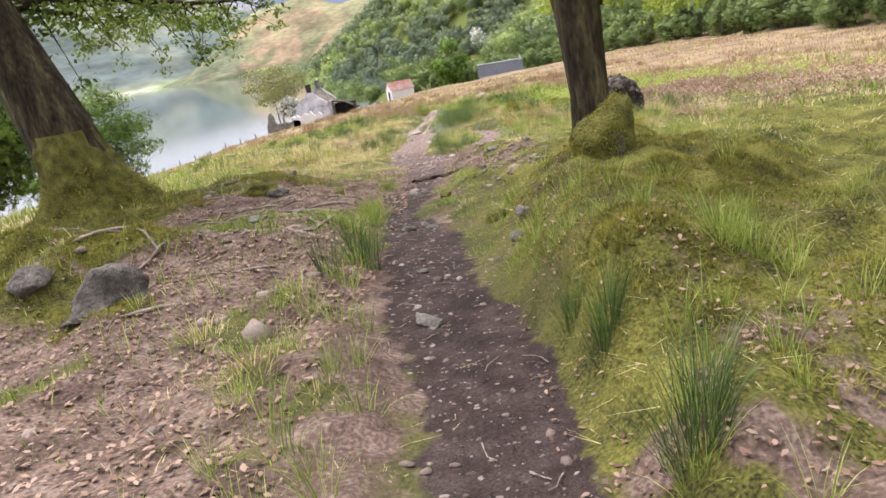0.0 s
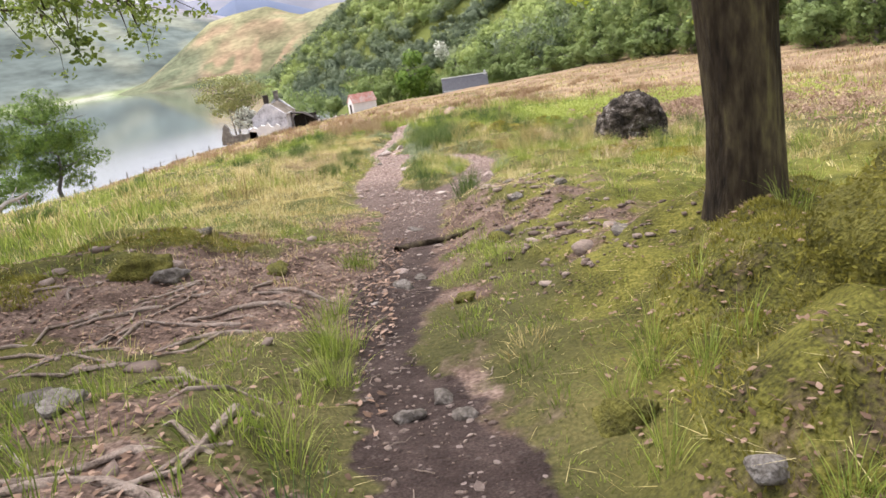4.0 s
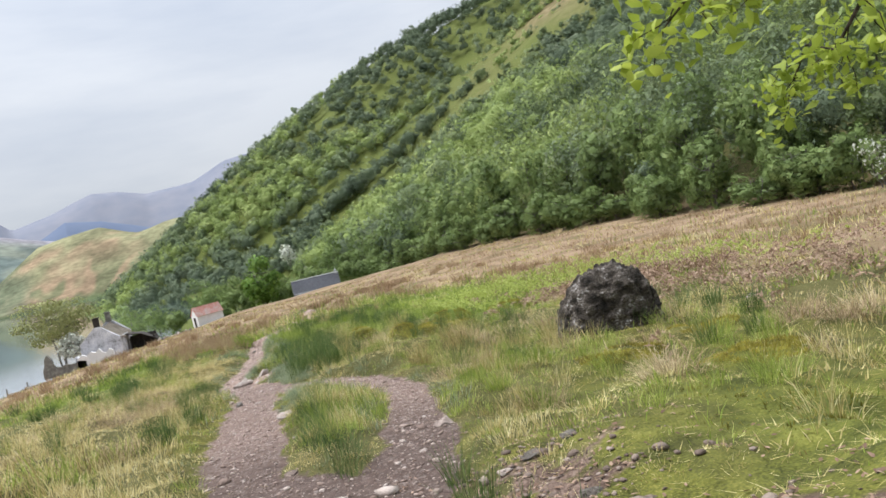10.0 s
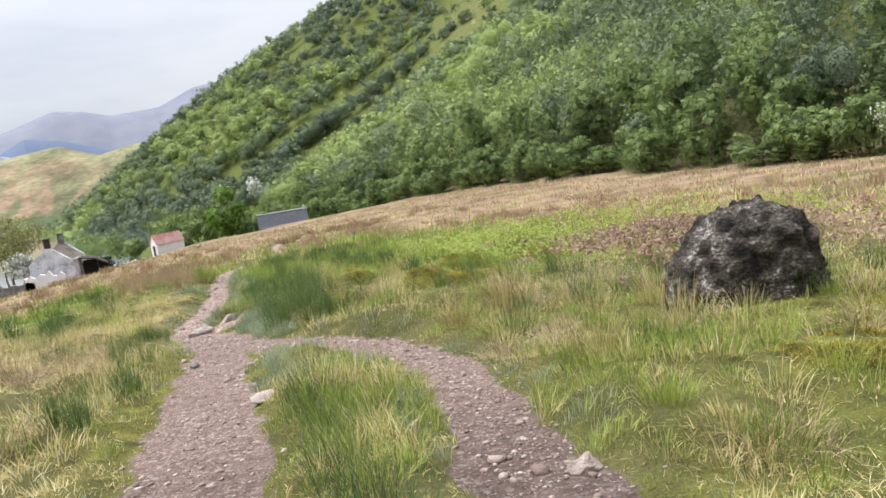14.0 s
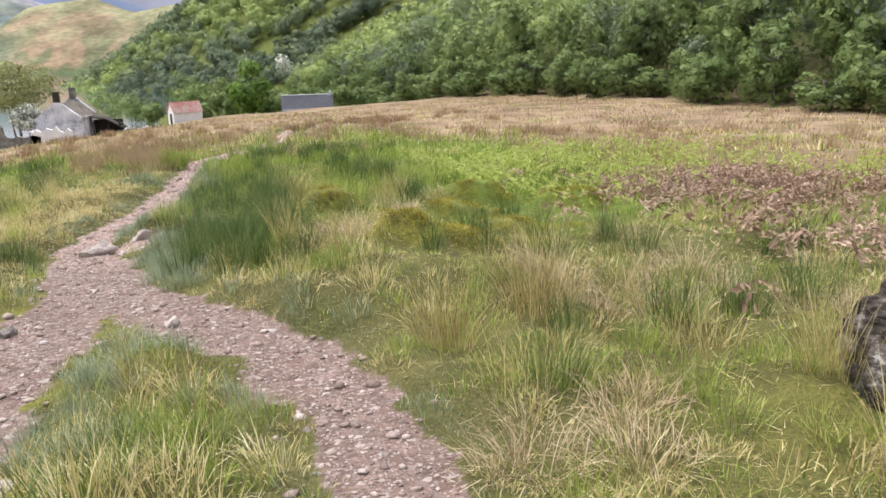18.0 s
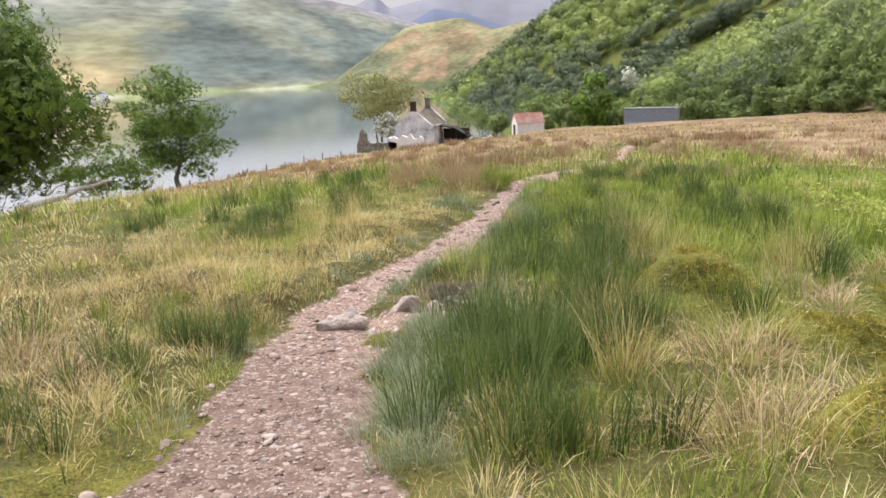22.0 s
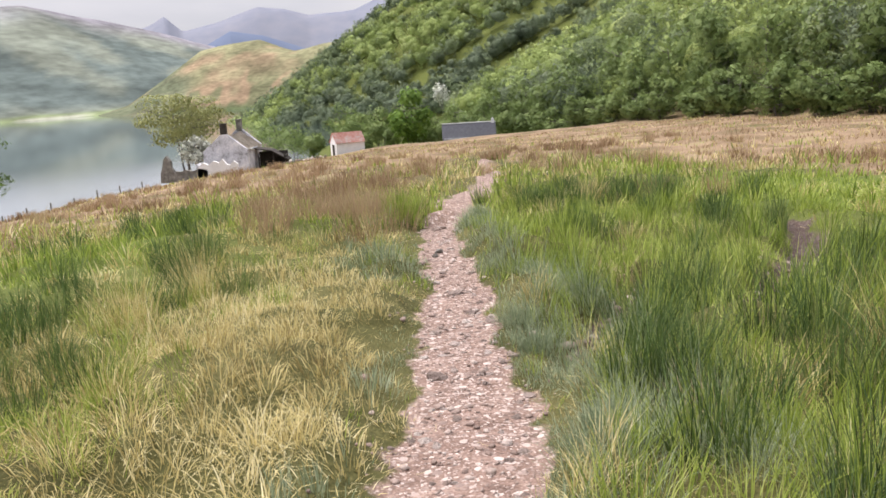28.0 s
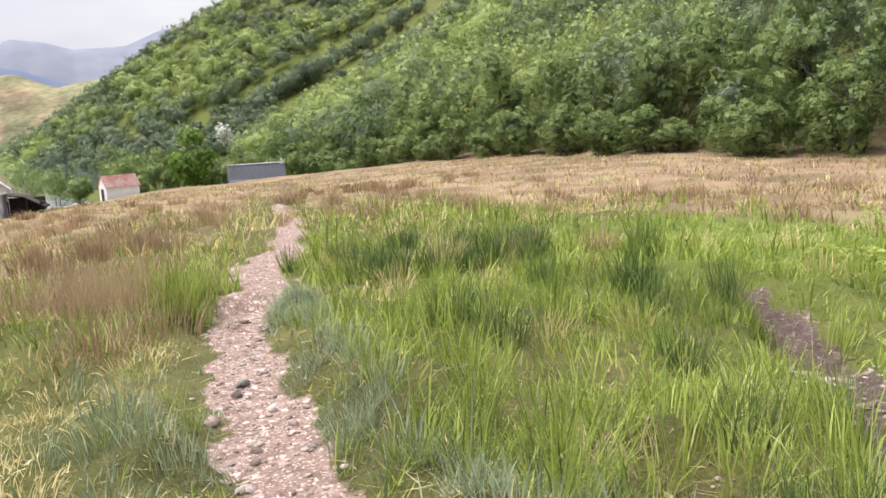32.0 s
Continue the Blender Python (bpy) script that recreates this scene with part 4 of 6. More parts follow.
def boughs(root, bm, starts, seed, length, droop=.1, twigs=4):
    """Side twigs along boughs; gives back the places where leaves sit."""
    r = np.random.default_rng(seed)
    tips = []
    for pts, r0 in starts:
        limb(bm, pts, r0, r0 * .22, 6)
        for i in range(1, len(pts)):
            for _ in range(twigs):
                a = np.array(pts[i]) * (u := r.random()) + np.array(pts[i - 1]) * (1 - u)
                d = np.array(pts[i]) - np.array(pts[i - 1])
                d = d / (np.linalg.norm(d) + 1e-6) + r.normal(size=3) * .8
                e = a + d / np.linalg.norm(d) * length * r.uniform(.4, 1.1) - [0, 0, droop * r.random()]
                w = wander(a, e, 3, length * .07, r)
                limb(bm, w, max(r0 * .22, .006), .003, 4)
                tips += [w[1], w[2], w[3], w[3]]
    return tips


MOSSFUR = material("moss_fur", [(.10, .092, .02), (.225, .212, .042), (.40, .365, .08)], 4, .85, 0, fine=15, island=.25, passing=.3, spec=.2)

# the leaning oak on the lake side
zl = float(land(-5.3, 10.5))
oak = thing("oak_tree", "leaning old oak with dark bark and a mossy foot", "tree", at=(-5.3, 10.5, zl))
r4 = np.random.default_rng(44)
bm = bmesh.new()
limb(bm, [(.0, 0, -.3), (.0, 0, .15), (-.1, 0, .5), (-.28, .05, 1.1), (-.55, .1, 1.9), (-.85, .15, 2.8), (-1.1, .3, 3.8), (-1.2, .5, 5.2)], .56, .3, 18)
for v in bm.verts:
    if v.co.z < .55:
        k = 1 + .75 * ((.55 - v.co.z) / .85) ** 1.6 * (1 + .45 * math.sin(5 * math.atan2(v.co.y, v.co.x) + 1))
        v.co.x, v.co.y = v.co.x * k, v.co.y * k
part("trunk", bm, BARK, oak, smooth=True)
bm = bmesh.new()
rows_ = []
for i in range(34):
    h = -.25 + 1.35 * i / 33
    ring = []
    for k in range(56):
        t = k * 2 * math.pi / 56
        ax, ay = math.cos(t), math.sin(t)
        # towards its ragged upper edge the coat thins into the bark
        edge = .5 + .55 * noise.noise(Vector((ax * 1.6, ay * 1.6, 3))) + .4 * noise.noise(Vector((ax * 5, ay * 5, h * 2))) - .25 * ay + .2 * ax
        over = .05 * min(max((edge - h) / .18, -1.8), 1) + .03 * noise.noise(Vector((ax * 4, ay * 4, h * 5)))
        flare = 1 + .75 * (max(.55 - h, 0) / .85) ** 1.6 * (1 + .45 * math.sin(5 * t + 1)) + .22 * max(.12 - h, 0) / .4
        rad = (.56 - .05 * max(h, 0)) * flare + over
        lean_x = -.24 * max(h - .15, 0)
        ring.append(bm.verts.new((lean_x + rad * ax, rad * ay, h)))
    rows_.append(ring)
for lo, hi in zip(rows_, rows_[1:]):
    for k in range(56):
        bm.faces.new((lo[k], lo[(k + 1) % 56], hi[(k + 1) % 56], hi[k]))
shoots = np.array([v.co for v in bm.verts if v.co.z < .45 + .5 * noise.noise(Vector((v.co.x * 2, v.co.y * 2, 3)))])
part("moss", bm, MOSSY, oak, "yellow-green moss over the root flare", True)
v, f = cards(np.repeat(shoots, 6, 0) + r4.normal(0, .03, (len(shoots) * 6, 3)), np.repeat(shoots * [1, 1, .2], 6, 0), .02, 79, 2.4, 1.0)
furl = new("moss", np_mesh("moss", v, f, MOSSFUR))
furl.parent = oak
tagged(furl, "shaggy yellow-green moss")
bm = bmesh.new()
ends = [((-.8, .15, 2.7), (1.6, 5.0, 2.75)), ((-.9, .2, 3.0), (.2, 8.4, 2.9)), ((-.9, .2, 3.1), (-3, 11.5, 2.9)), ((-1, .3, 3.6), (-3.5, 5, 4.2)), ((-1.1, .4, 4.5), (1.5, 2, 5.6)), ((-1.0, .3, 3.7), (3.2, 3.5, 4.6)), ((-1.1, .4, 4.8), (-3.5, -1, 6))]
starts = [(wander(a, b, 7, .16, r4), .085) for a, b in ends]
tips = boughs(oak, bm, starts, 45, 1.0, .35, 5)
part("bough", bm, BARK, oak, smooth=True)
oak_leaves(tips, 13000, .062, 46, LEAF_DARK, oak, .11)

# the forked oak behind the mossy stump
zr = float(land(1.42, 9.05))
oak2 = thing("oak_tree", "forked oak with furrowed brown bark beside the path", "tree", at=(1.42, 9.05, zr))
bm = bmesh.new()
limb(bm, [(0, 0, -.3), (0, 0, .1), (0, 0, .5), (-.02, 0, 1.0), (-.03, .0, 1.4), (-.04, .0, 1.75), (-.05, 0, 1.95)], .21, .25, 24)
for v in bm.verts:
    if v.co.z < .4:
        k = 1 + .45 * ((.4 - v.co.z) / .7) ** 1.5
        v.co.x, v.co.y = v.co.x * k, v.co.y * k
    elif v.co.z > 1:
        v.co.x *= 1 + .22 * (v.co.z - 1)
limb(bm, [(-.15, 0, 1.45), (-.21, .01, 1.8), (-.29, .03, 2.2), (-.4, .08, 2.8), (-.55, .15, 3.6), (-.7, .2, 4.6)], .165, .09, 14)
limb(bm, [(.1, 0, 1.45), (.13, .01, 1.8), (.17, .03, 2.2), (.24, .08, 2.8), (.33, .2, 3.7), (.5, .3, 4.8)], .175, .09, 14)
for v in bm.verts:
    # furrowed bark
    a = math.atan2(v.co.y, v.co.x)
    k = 1 + .05 * noise.noise(Vector((a * 5, v.co.z * 1.3, 2)))
    v.co.x, v.co.y = v.co.x * k, v.co.y * k
part("trunk", bm, BARK, oak2, smooth=True)
bm = bmesh.new()
starts = [(wander((.3, .2, 3.6), (3.4, 6.6, 2.35), 8, .14, r4), .09), (wander((3.2, 6.2, 2.5), (.55, 6.3, 1.75), 5, .1, r4), .035), (wander((3.3, 6.5, 2.4), (3.0, 8.4, 1.15), 5, .1, r4), .03), (wander((2.5, 4.8, 2.8), (4.5, 6.8, 1.6), 5, .1, r4), .03),
          (wander((.2, .2, 3.0), (1.9, 2.5, 2.4), 5, .08, r4), .03), (wander((.35, .2, 4.2), (-.8, 3.5, 4.6), 5, .1, r4), .05), (wander((-.5, .1, 4), (-2.4, 1, 4.4), 5, .1, r4), .05), (wander((.4, .2, 4), (3.2, .5, 4.4), 5, .1, r4), .05), (wander((-.2, .1, 3.2), (-1.0, 3.2, 3.25), 5, .1, r4), .03),
          ([(.25, .03, 2.35), (.42, 0, 2.3), (.46, 0, 2.05), (.5, -.02, 1.85), (.72, -.03, 1.8), (.95, 0, 1.7)], .035), ([(.5, -.02, 1.9), (.75, .1, 2.1), (1.05, .2, 2.15)], .02)]
tips = boughs(oak2, bm, starts, 47, .55, .25, 4)
part("bough", bm, BARK, oak2, smooth=True)
oak_leaves(tips, 6500, .078, 48, LEAF_OAK, oak2, .13)

# crowns of both oaks overhead, unseen, added and placed to shade the ground
for root, at, rad, seed in ((oak, (-1.4, .0, 7.6), (5.8, 6.2, 2.6), 141), (oak2, (-1.9, -2.7, 6.9), (3.4, 3.6, 1.9), 142)):
    p, d = crown_cloud(1300 if root is oak else 1100, *rad, seed, 40, .3, .6)
    v, f = cards(p + list(at), d, .3, seed, 1.5)
    ob = new("crown", np_mesh("crown", v, f, LEAF_SHORE))
    ob.parent = root
    bm = bmesh.new()
    for k in range(9):
        a = k * .7 + .3
        limb(bm, wander((at[0] * .7, at[1] * .7, 4.4), (at[0] + rad[0] * .8 * math.cos(a), at[1] + rad[1] * .8 * math.sin(a), at[2] + .8 * math.sin(k)), 6, .2, r4), .1, .02, 6)
    part("bough", bm, BARK, root, smooth=True)

# the stump before it, cloaked in moss
zs = float(land(1.25, 7.05))
stump = thing("tree_stump", "old broken tree stump cloaked in yellow-green moss", "stump", at=(1.22, 7.1, zs))
bm = bmesh.new()
bmesh.ops.create_icosphere(bm, subdivisions=5, radius=1)
for v in bm.verts:
    c = v.co.normalized()
    k = (abs(c.x) ** 5 + abs(c.y) ** 4 + abs(c.z) ** 5) ** (-1 / 4.7)
    x, y, z = c.x * k, c.y * k, c.z * k
    # a broken top that falls away on one side, the other side sheer
    z = z * (1 - .38 * max(0, .7 - x) * (1 if z > 0 else 0))
    x = x * (1.0 + .35 * max(0, -z) * (1 if x < 0 else .1)) + (.08 * z if x > 0 else 0)
    d = 1 + .09 * noise.fractal(Vector((x, y, z)) * 1.7, 1, 2, 4) + .05 * noise.noise(Vector((x, y, z)) * 8)
    v.co = (x * (.21 if x > 0 else .30) * d, y * .27 * d, z * .46 * d)
shoots = np.array([v.co for v in bm.verts if v.co.x < .26 and not (v.co.y < -.18 and v.co.x > .08)])
part("wood", bm, MOSSY, stump, smooth=True).matrix_basis = pose(.0, 0, .05, 0, 0, 12)
v, f = cards(np.repeat(shoots, 3, 0) + r4.normal(0, .012, (len(shoots) * 3, 3)), np.repeat(shoots, 3, 0) * 2, .011, 78, 2.4, 1.0)
furl = new("moss", np_mesh("moss", v, f, MOSSFUR))
furl.parent = stump
furl.matrix_basis = pose(.0, 0, .05, 0, 0, 12)
tagged(furl, "shaggy yellow-green moss")
part("bark", box_bm(-.03, -.27, -.25, .11, -.15, .22, .04), material("rotten_bark", [(.05, .04, .025), (.11, .09, .06), (.18, .155, .12)], 8, .95, .8, 25, place="obj"), stump, "bare grey-brown bark on one side").rotation_euler = (-.06, .05, .12)

# roots over the bare ground
ROOT = material("exposed_root", [(.13, .10, .08), (.30, .24, .20), (.42, .36, .31)], 10, .9, .7, 40, place="obj")
for i in range(60):
    x, y = r4.uniform(-3.6, -1.3), r4.uniform(4.5, 10.5)
    a = r4.normal(.5, .8) + math.pi
    n, pts = r4.integers(4, 8), []
    for k in range(n):
        z = float(land(x, y)) + (.012 if 0 < k < n - 1 else -.03)
        pts.append((x, y, z))
        a += r4.normal(0, .35)
        x, y = x + math.cos(a) * .16, y + math.sin(a) * .16
    bm = bmesh.new()
    limb(bm, pts, r4.uniform(.012, .032), .006, 6)
    tagged(part("root", bm, ROOT, smooth=True), "bare grey-brown tree root crossing trodden earth", "root", "roots over the bare ground")
for pts, rad in (([(-.98, 11.6), (-.84, 11.72), (-.66, 11.66), (-.5, 11.74), (-.36, 11.64), (-.2, 11.7)], .05),):
    bm = bmesh.new()
    limb(bm, [(x, y, float(land(x, y)) + rad * (.35 + .2 * math.sin(x * 9))) for x, y in pts], rad, rad * .35, 8)
    tagged(part("root", bm, ROOT if rad < .05 else BARK, smooth=True), "thick bare root lying across the path", "root", "roots over the bare ground")

# thin twigs dropped on the path and the bare ground
bm = bmesh.new()
line = np.array(MAIN)
for k in range(110):
    y = r4.uniform(1.5, 11.5)
    x = float(np.interp(y, line[:, 0], line[:, 1])) + (r4.normal(0, .28) if k % 3 else r4.uniform(-2.6, -.5))
    a, long = r4.uniform(0, 6.28), r4.uniform(.05, .2)
    pts = []
    for j in range(4):
        pts.append((x, y, float(land(x, y)) + .008 + .006 * (j % 2)))
        a += r4.normal(0, .4)
        x, y = x + math.cos(a) * long / 3, y + math.sin(a) * long / 3
    limb(bm, pts, r4.uniform(.003, .006), .002, 4)
tagged(part("twigs", bm, ROOT), "thin pale twigs scattered over the path", "twigs", kind="stuff")

# ---- stones that stand out ----
for at, size, seed, mat, label in (
        ((-2.8, 5.15), (.95, .65, .52), 21, STONE, "grey rock with a flat split face in moss"), ((-3.5, 5.6), (.45, .4, .3), 22, STONE, "pale grey stone half sunk in moss"),
        ((-.45, 4.4), (.34, .2, .14), 23, STONE, "flat pale stone in the dark path"), ((-.53, 5.7), (.15, .12, .12), 24, STONE, "small angular stone in the path"),
        ((-3.0, 10.7), (.75, .4, .36), 25, MOSSY, "dark mossy rock at the edge of bare ground"), ((-2.75, 10.45), (.5, .35, .2), 26, STONE, "dark flat rock at the edge of bare ground"), ((-2.0, 10.9), (.7, .35, .16), 27, MOSSY, "low mossy rock ledge"),
        ((-2.2, 7.4), (.4, .3, .2), 28, STONE, "grey stone among roots"), ((-2.55, 7.8), (.35, .3, .18), 29, STONE, "grey stone among roots"), ((-2.45, 6.6), (.25, .22, .16), 30, STONE, "small grey stone among leaves"),
        ((.1, 7.1), (.35, .3, .24), 31, MOSSY, "mossy stone in the bank"), ((.25, 5.5), (.26, .2, .15), 32, STONE, "pale stone in the bank"), ((.35, 6.3), (.22, .18, .14), 33, STONE, "white stone in the moss"),
        ((-.79, 7.57), (.2, .14, .12), 34, STONE, "stone standing in the path"), ((-.62, 7.75), (.16, .22, .14), 35, STONE, "stone standing in the path"), ((-.52, 7.5), (.12, .16, .1), 36, STONE, "stone standing in the path"),
        ((-.86, 10.0), (.26, .2, .12), 37, STONE, "pale pinkish stone in the path"), ((-.74, 10.25), (.2, .14, .1), 38, STONE, "pale pinkish stone in the path"), ((-.43, 9.3), (.25, .2, .16), 39, MOSSY, "mossy stone at the path's edge"),
        ((.9, 10.25), (.32, .24, .16), 40, STONE, "grey stone below the oak"), ((.72, 9.5), (.3, .22, .14), 41, STONE, "grey stone below the oak"), ((0, 11.1), (.42, .34, .3), 42, MOSSY, "mossy boulder by the path"), ((.05, 11.2), (.3, .22, .24), 43, STONE, "grey stone in moss by the path"),
        ((.3, 12.3), (.34, .26, .16), 44, STONE, "grey stone in the washed-out bank"), ((.55, 13.2), (.45, .36, .22), 45, STONE, "grey stone in the washed-out bank"), ((.9, 12.9), (.32, .26, .2), 46, STONE, "grey stone in the washed-out bank"), ((.3, 13.0), (.25, .2, .14), 47, STONE, "grey stone in the washed-out bank"),
        ((.57, 14.9), (.24, .2, .16), 48, STONE, "grey stone in the washed-out bank"), ((.62, 16.1), (.3, .24, .18), 49, STONE, "grey stone at the path's edge"), ((.35, 16.0), (.22, .18, .1), 50, PALE, "pale stone at the path's edge"), ((.95, 16.2), (.28, .2, .16), 51, STONE, "grey stone at the path's edge"),
        ((-.8, 16.9), (.22, .16, .08), 52, PALE, "flat stone on the path"), ((-.81, 12.9), (.3, .2, .1), 53, STONE, "flat pinkish stone on the path"), ((.5, 18.7), (.33, .24, .2), 54, PALE, "whitish rounded stone at the path's edge"), ((-1.14, 22.5), (.4, .3, .14), 55, PALE, "pale stone half hidden in grass"),
        ((-2.02, 25.7), (.3, .2, .16), 56, STONE, "dark wedge-shaped stone at the path's edge"), ((-.68, 25.4), (.18, .14, .2), 57, PALE, "upright reddish stone on the path"), ((-2.36, 27.8), (.12, .1, .09), 58, PALE, "small white stone at the path's edge"),
        ((-2.08, 29.7), (.62, .3, .38), 59, PALE, "long whitish stone set across the path's edge"), ((-1.62, 30.05), (.46, .36, .36), 60, PALE, "rounded whitish stone at the path's edge"), ((-1.28, 30.1), (.4, .3, .34), 61, PALE, "flat whitish stone by the mud"), ((-1.12, 30.45), (.38, .28, .3), 62, PALE, "flat whitish stone by the mud"),
        ((-1.75, 29.5), (.14, .12, .1), 63, PALE, "small stone beside larger ones"), ((-1.55, 29.55), (.12, .1, .08), 64, PALE, "small stone beside larger ones"), ((-1.45, 29.25), (.16, .12, .1), 65, PALE, "small stone beside larger ones"), ((-1.36, 31.05), (.2, .16, .1), 66, STONE, "stone in trampled mud"),
        ((-2.0, 39.3), (.22, .14, .1), 67, STONE, "dark stone in the path"), ((-2.05, 39.1), (.16, .12, .1), 68, STONE, "dark stone in the path"), ((-2.1, 37.4), (.2, .16, .09), 69, PALE, "pale stone in the path"), ((-1.64, 41.2), (.2, .14, .1), 70, PALE, "pale stone in the path"),
        ((-3.05, 55.5), (1.3, .75, .62), 71, PALE, "large pale flat rock among brown rushes"), ((2.25, 21.4), (.22, .16, .1), 72, PALE, "white stone in grass near the boulder"), ((2.65, 21.1), (.26, .16, .1), 73, PALE, "white stone in grass near the boulder"), ((1.9, 20.6), (.16, .12, .08), 74, PALE, "white stone in grass near the boulder"),
        ((6.4, 21.6), (.5, .22, .24), 75, PALE, "bleached white rock or bone-pale log end in grass"), ((-8.2, 52, ), (.5, .4, .2), 76, PALE, "pale stone in the rushes"), ((-2.9, 12.0), (.3, .25, .14), 77, STONE, "grey stone in leaf litter")):
    rock("stone" if mat is not MOSSY else "mossy_stone", at, tuple(q * ((.8, .8, .6)[i] if at[0] > 0 and 9 < at[1] < 17 else .9) for i, q in enumerate(size)), seed, mat, label, "stone", 4 if size[0] > .5 else 3, seed * 37 % 180, .25, .3 if size[0] > .25 else .2)


# ---- the ruined house, the sheds, the fence ----
LIME = material("weathered_limewash", [(.18, .175, .175), (.44, .44, .47), (.60, .60, .645), (.75, .74, .75)], .9, .95, .6, 5, fine=5, place="obj", contrast=(.34, .62))
RUBBLE = material("rubble_stone", [(.08, .075, .07), (.20, .19, .17), (.36, .34, .31)], 2.5, .95, .8, 8, place="obj")
SLATE = material("slate_roof", [(.13, .135, .16), (.19, .195, .225), (.25, .255, .28)], 2.2, .7, .4, 12, place="obj", per_object=.4)
OLDROOF = material("decayed_roof", [(.18, .15, .12), (.32, .28, .23), (.45, .41, .36)], 1.5, .95, .6, 6, place="obj")
RUSTY = material("rusting_sheet_roof", [(.55, .52, .50), (.58, .34, .29), (.48, .20, .16)], .6, .7, .2, 6, fine=3, place="obj", contrast=(.36, .6))
WHITEWASH = material("white_boards", [(.66, .65, .64), (.84, .83, .82)], 1.5, .85, .3, 8, place="obj")
DARKWOOD = material("dark_rotten_wood", [(.02, .018, .016), (.07, .06, .05)], 3, .9, .6, 10, place="obj")
LEAD = material("pale_ridge_tiles", [(.55, .56, .55), (.72, .72, .70)], 3, .8, .3, 9, place="obj")
POST = material("weathered_fence_wood", [(.14, .13, .12), (.30, .29, .27)], 4, .9, .6, 20, place="obj", stretch=(1, 1, .2))

hz = -8.75
house = thing("ruined_house", "roofless whitewashed stone cottage ruin near the lake", "house", at=(-23.1, 117, hz))
part("gable_wall", prism_bm([(-2.45, -2.0), (2.45, -2.0), (2.45, 2.2), (.32, 4.0), (-.32, 4.0), (-2.45, 2.2)], 0, .6), LIME, house, "pale lilac-white limewashed gable")
part("gable_wall", prism_bm([(-2.45, -2.0), (2.45, -2.0), (2.45, 2.2), (.4, 4.1), (-.4, 4.1), (-2.45, 2.2)], 8.2, 8.8), LIME, house)
part("side_wall", box_bm(-2.45, .6, -2.0, -1.9, 8.2, 2.1), LIME, house)
for y0, y1, z0, z1 in ((.6, 4.4, -2.0, 2.15), (5.4, 8.2, -2.0, 2.1), (4.4, 5.4, 1.75, 2.12)):
    part("side_wall", box_bm(1.9, y0, z0, 2.448, y1, z1), LIME, house)
door = part("door", box_bm(2.1, 4.42, -.6, 2.2, 5.38, 1.74), DARKWOOD, house, "dark rotten door in the side wall")
for side in (-1, 1):
    bm = bmesh.new()
    # sagging rafter-and-turf roof, broken towards the middle
    nx, ny = 6, 14
    g = [[bm.verts.new((side * (.1 + 2.5 * i / nx), .6 + 7.6 * j / ny, 3.95 - 1.82 * i / nx - .22 * math.sin(math.pi * j / ny) + .06 * noise.noise((i * .7, j * .6, side)))) for j in range(ny + 1)] for i in range(nx + 1)]
    for i in range(nx):
        for j in range(ny):
            if side < 0 and noise.noise((i * .5, j * .45, 7)) > .05:
                continue
            bm.faces.new((g[i][j], g[i + 1][j], g[i + 1][j + 1], g[i][j + 1]))
    bmesh.ops.solidify(bm, geom=bm.faces[:], thickness=.12)
    part("roof", bm, OLDROOF, house, "sagging decayed roof slope")
for y0, h, mat in ((.05, 1.15, DARKWOOD), (8.2, 1.3, RUBBLE)):
    ch = part("chimney", box_bm(-.34, y0, 3.9, .34, y0 + .6, 3.95 + h, .04), mat, house, "dark sooty chimney" if mat is DARKWOOD else "pale chimney stack")
    part("coping", box_bm(-.4, y0 - .06, 3.95 + h, .4, y0 + .66, 4.05 + h, .02), mat, ch)
# fallen masonry and a dark lean-to
part("annex_wall", prism_bm([(-2.9, -2.0), (1.8, -2.0), (1.7, .9), (1.3, 1.2), (.9, .8), (.5, .9), (.1, 1.5), (-.3, 1.1), (-.9, 1.3), (-1.5, .9), (-2.0, 1.2), (-2.6, .7)], -2.3, -1.8), WHITEWASH, house, "broken white front wall")
part("annex_wall", prism_bm([(-2.9, -2.0), (-2.4, -2.0), (-2.4, .8), (-2.9, 1.0)], -1.8, 0), LIME, house)
lean = thing("lean_to", "collapsed dark timber lean-to against the ruined house", "shed", at=(-19.1, 121, hz + .05))
part("wall", box_bm(-1.4, 1.8, -2.0, 2.0, 2.0, 1.4), DARKWOOD, lean)
part("wall", box_bm(1.85, 0, -2.0, 2.0, 1.8, 1.0), DARKWOOD, lean)
part("roof", prism_bm([(-1.5, 1.85), (.4, 1.5), (2.3, .35), (2.3, .5), (.4, 1.65), (-1.5, 2.0)], -.3, 2.2), DARKWOOD, lean, "collapsed dark roof")
for px in (-1.2, .5, 1.8):
    part("post", box_bm(px, -.1, -2.0, px + .12, .02, 1.25), DARKWOOD, lean)

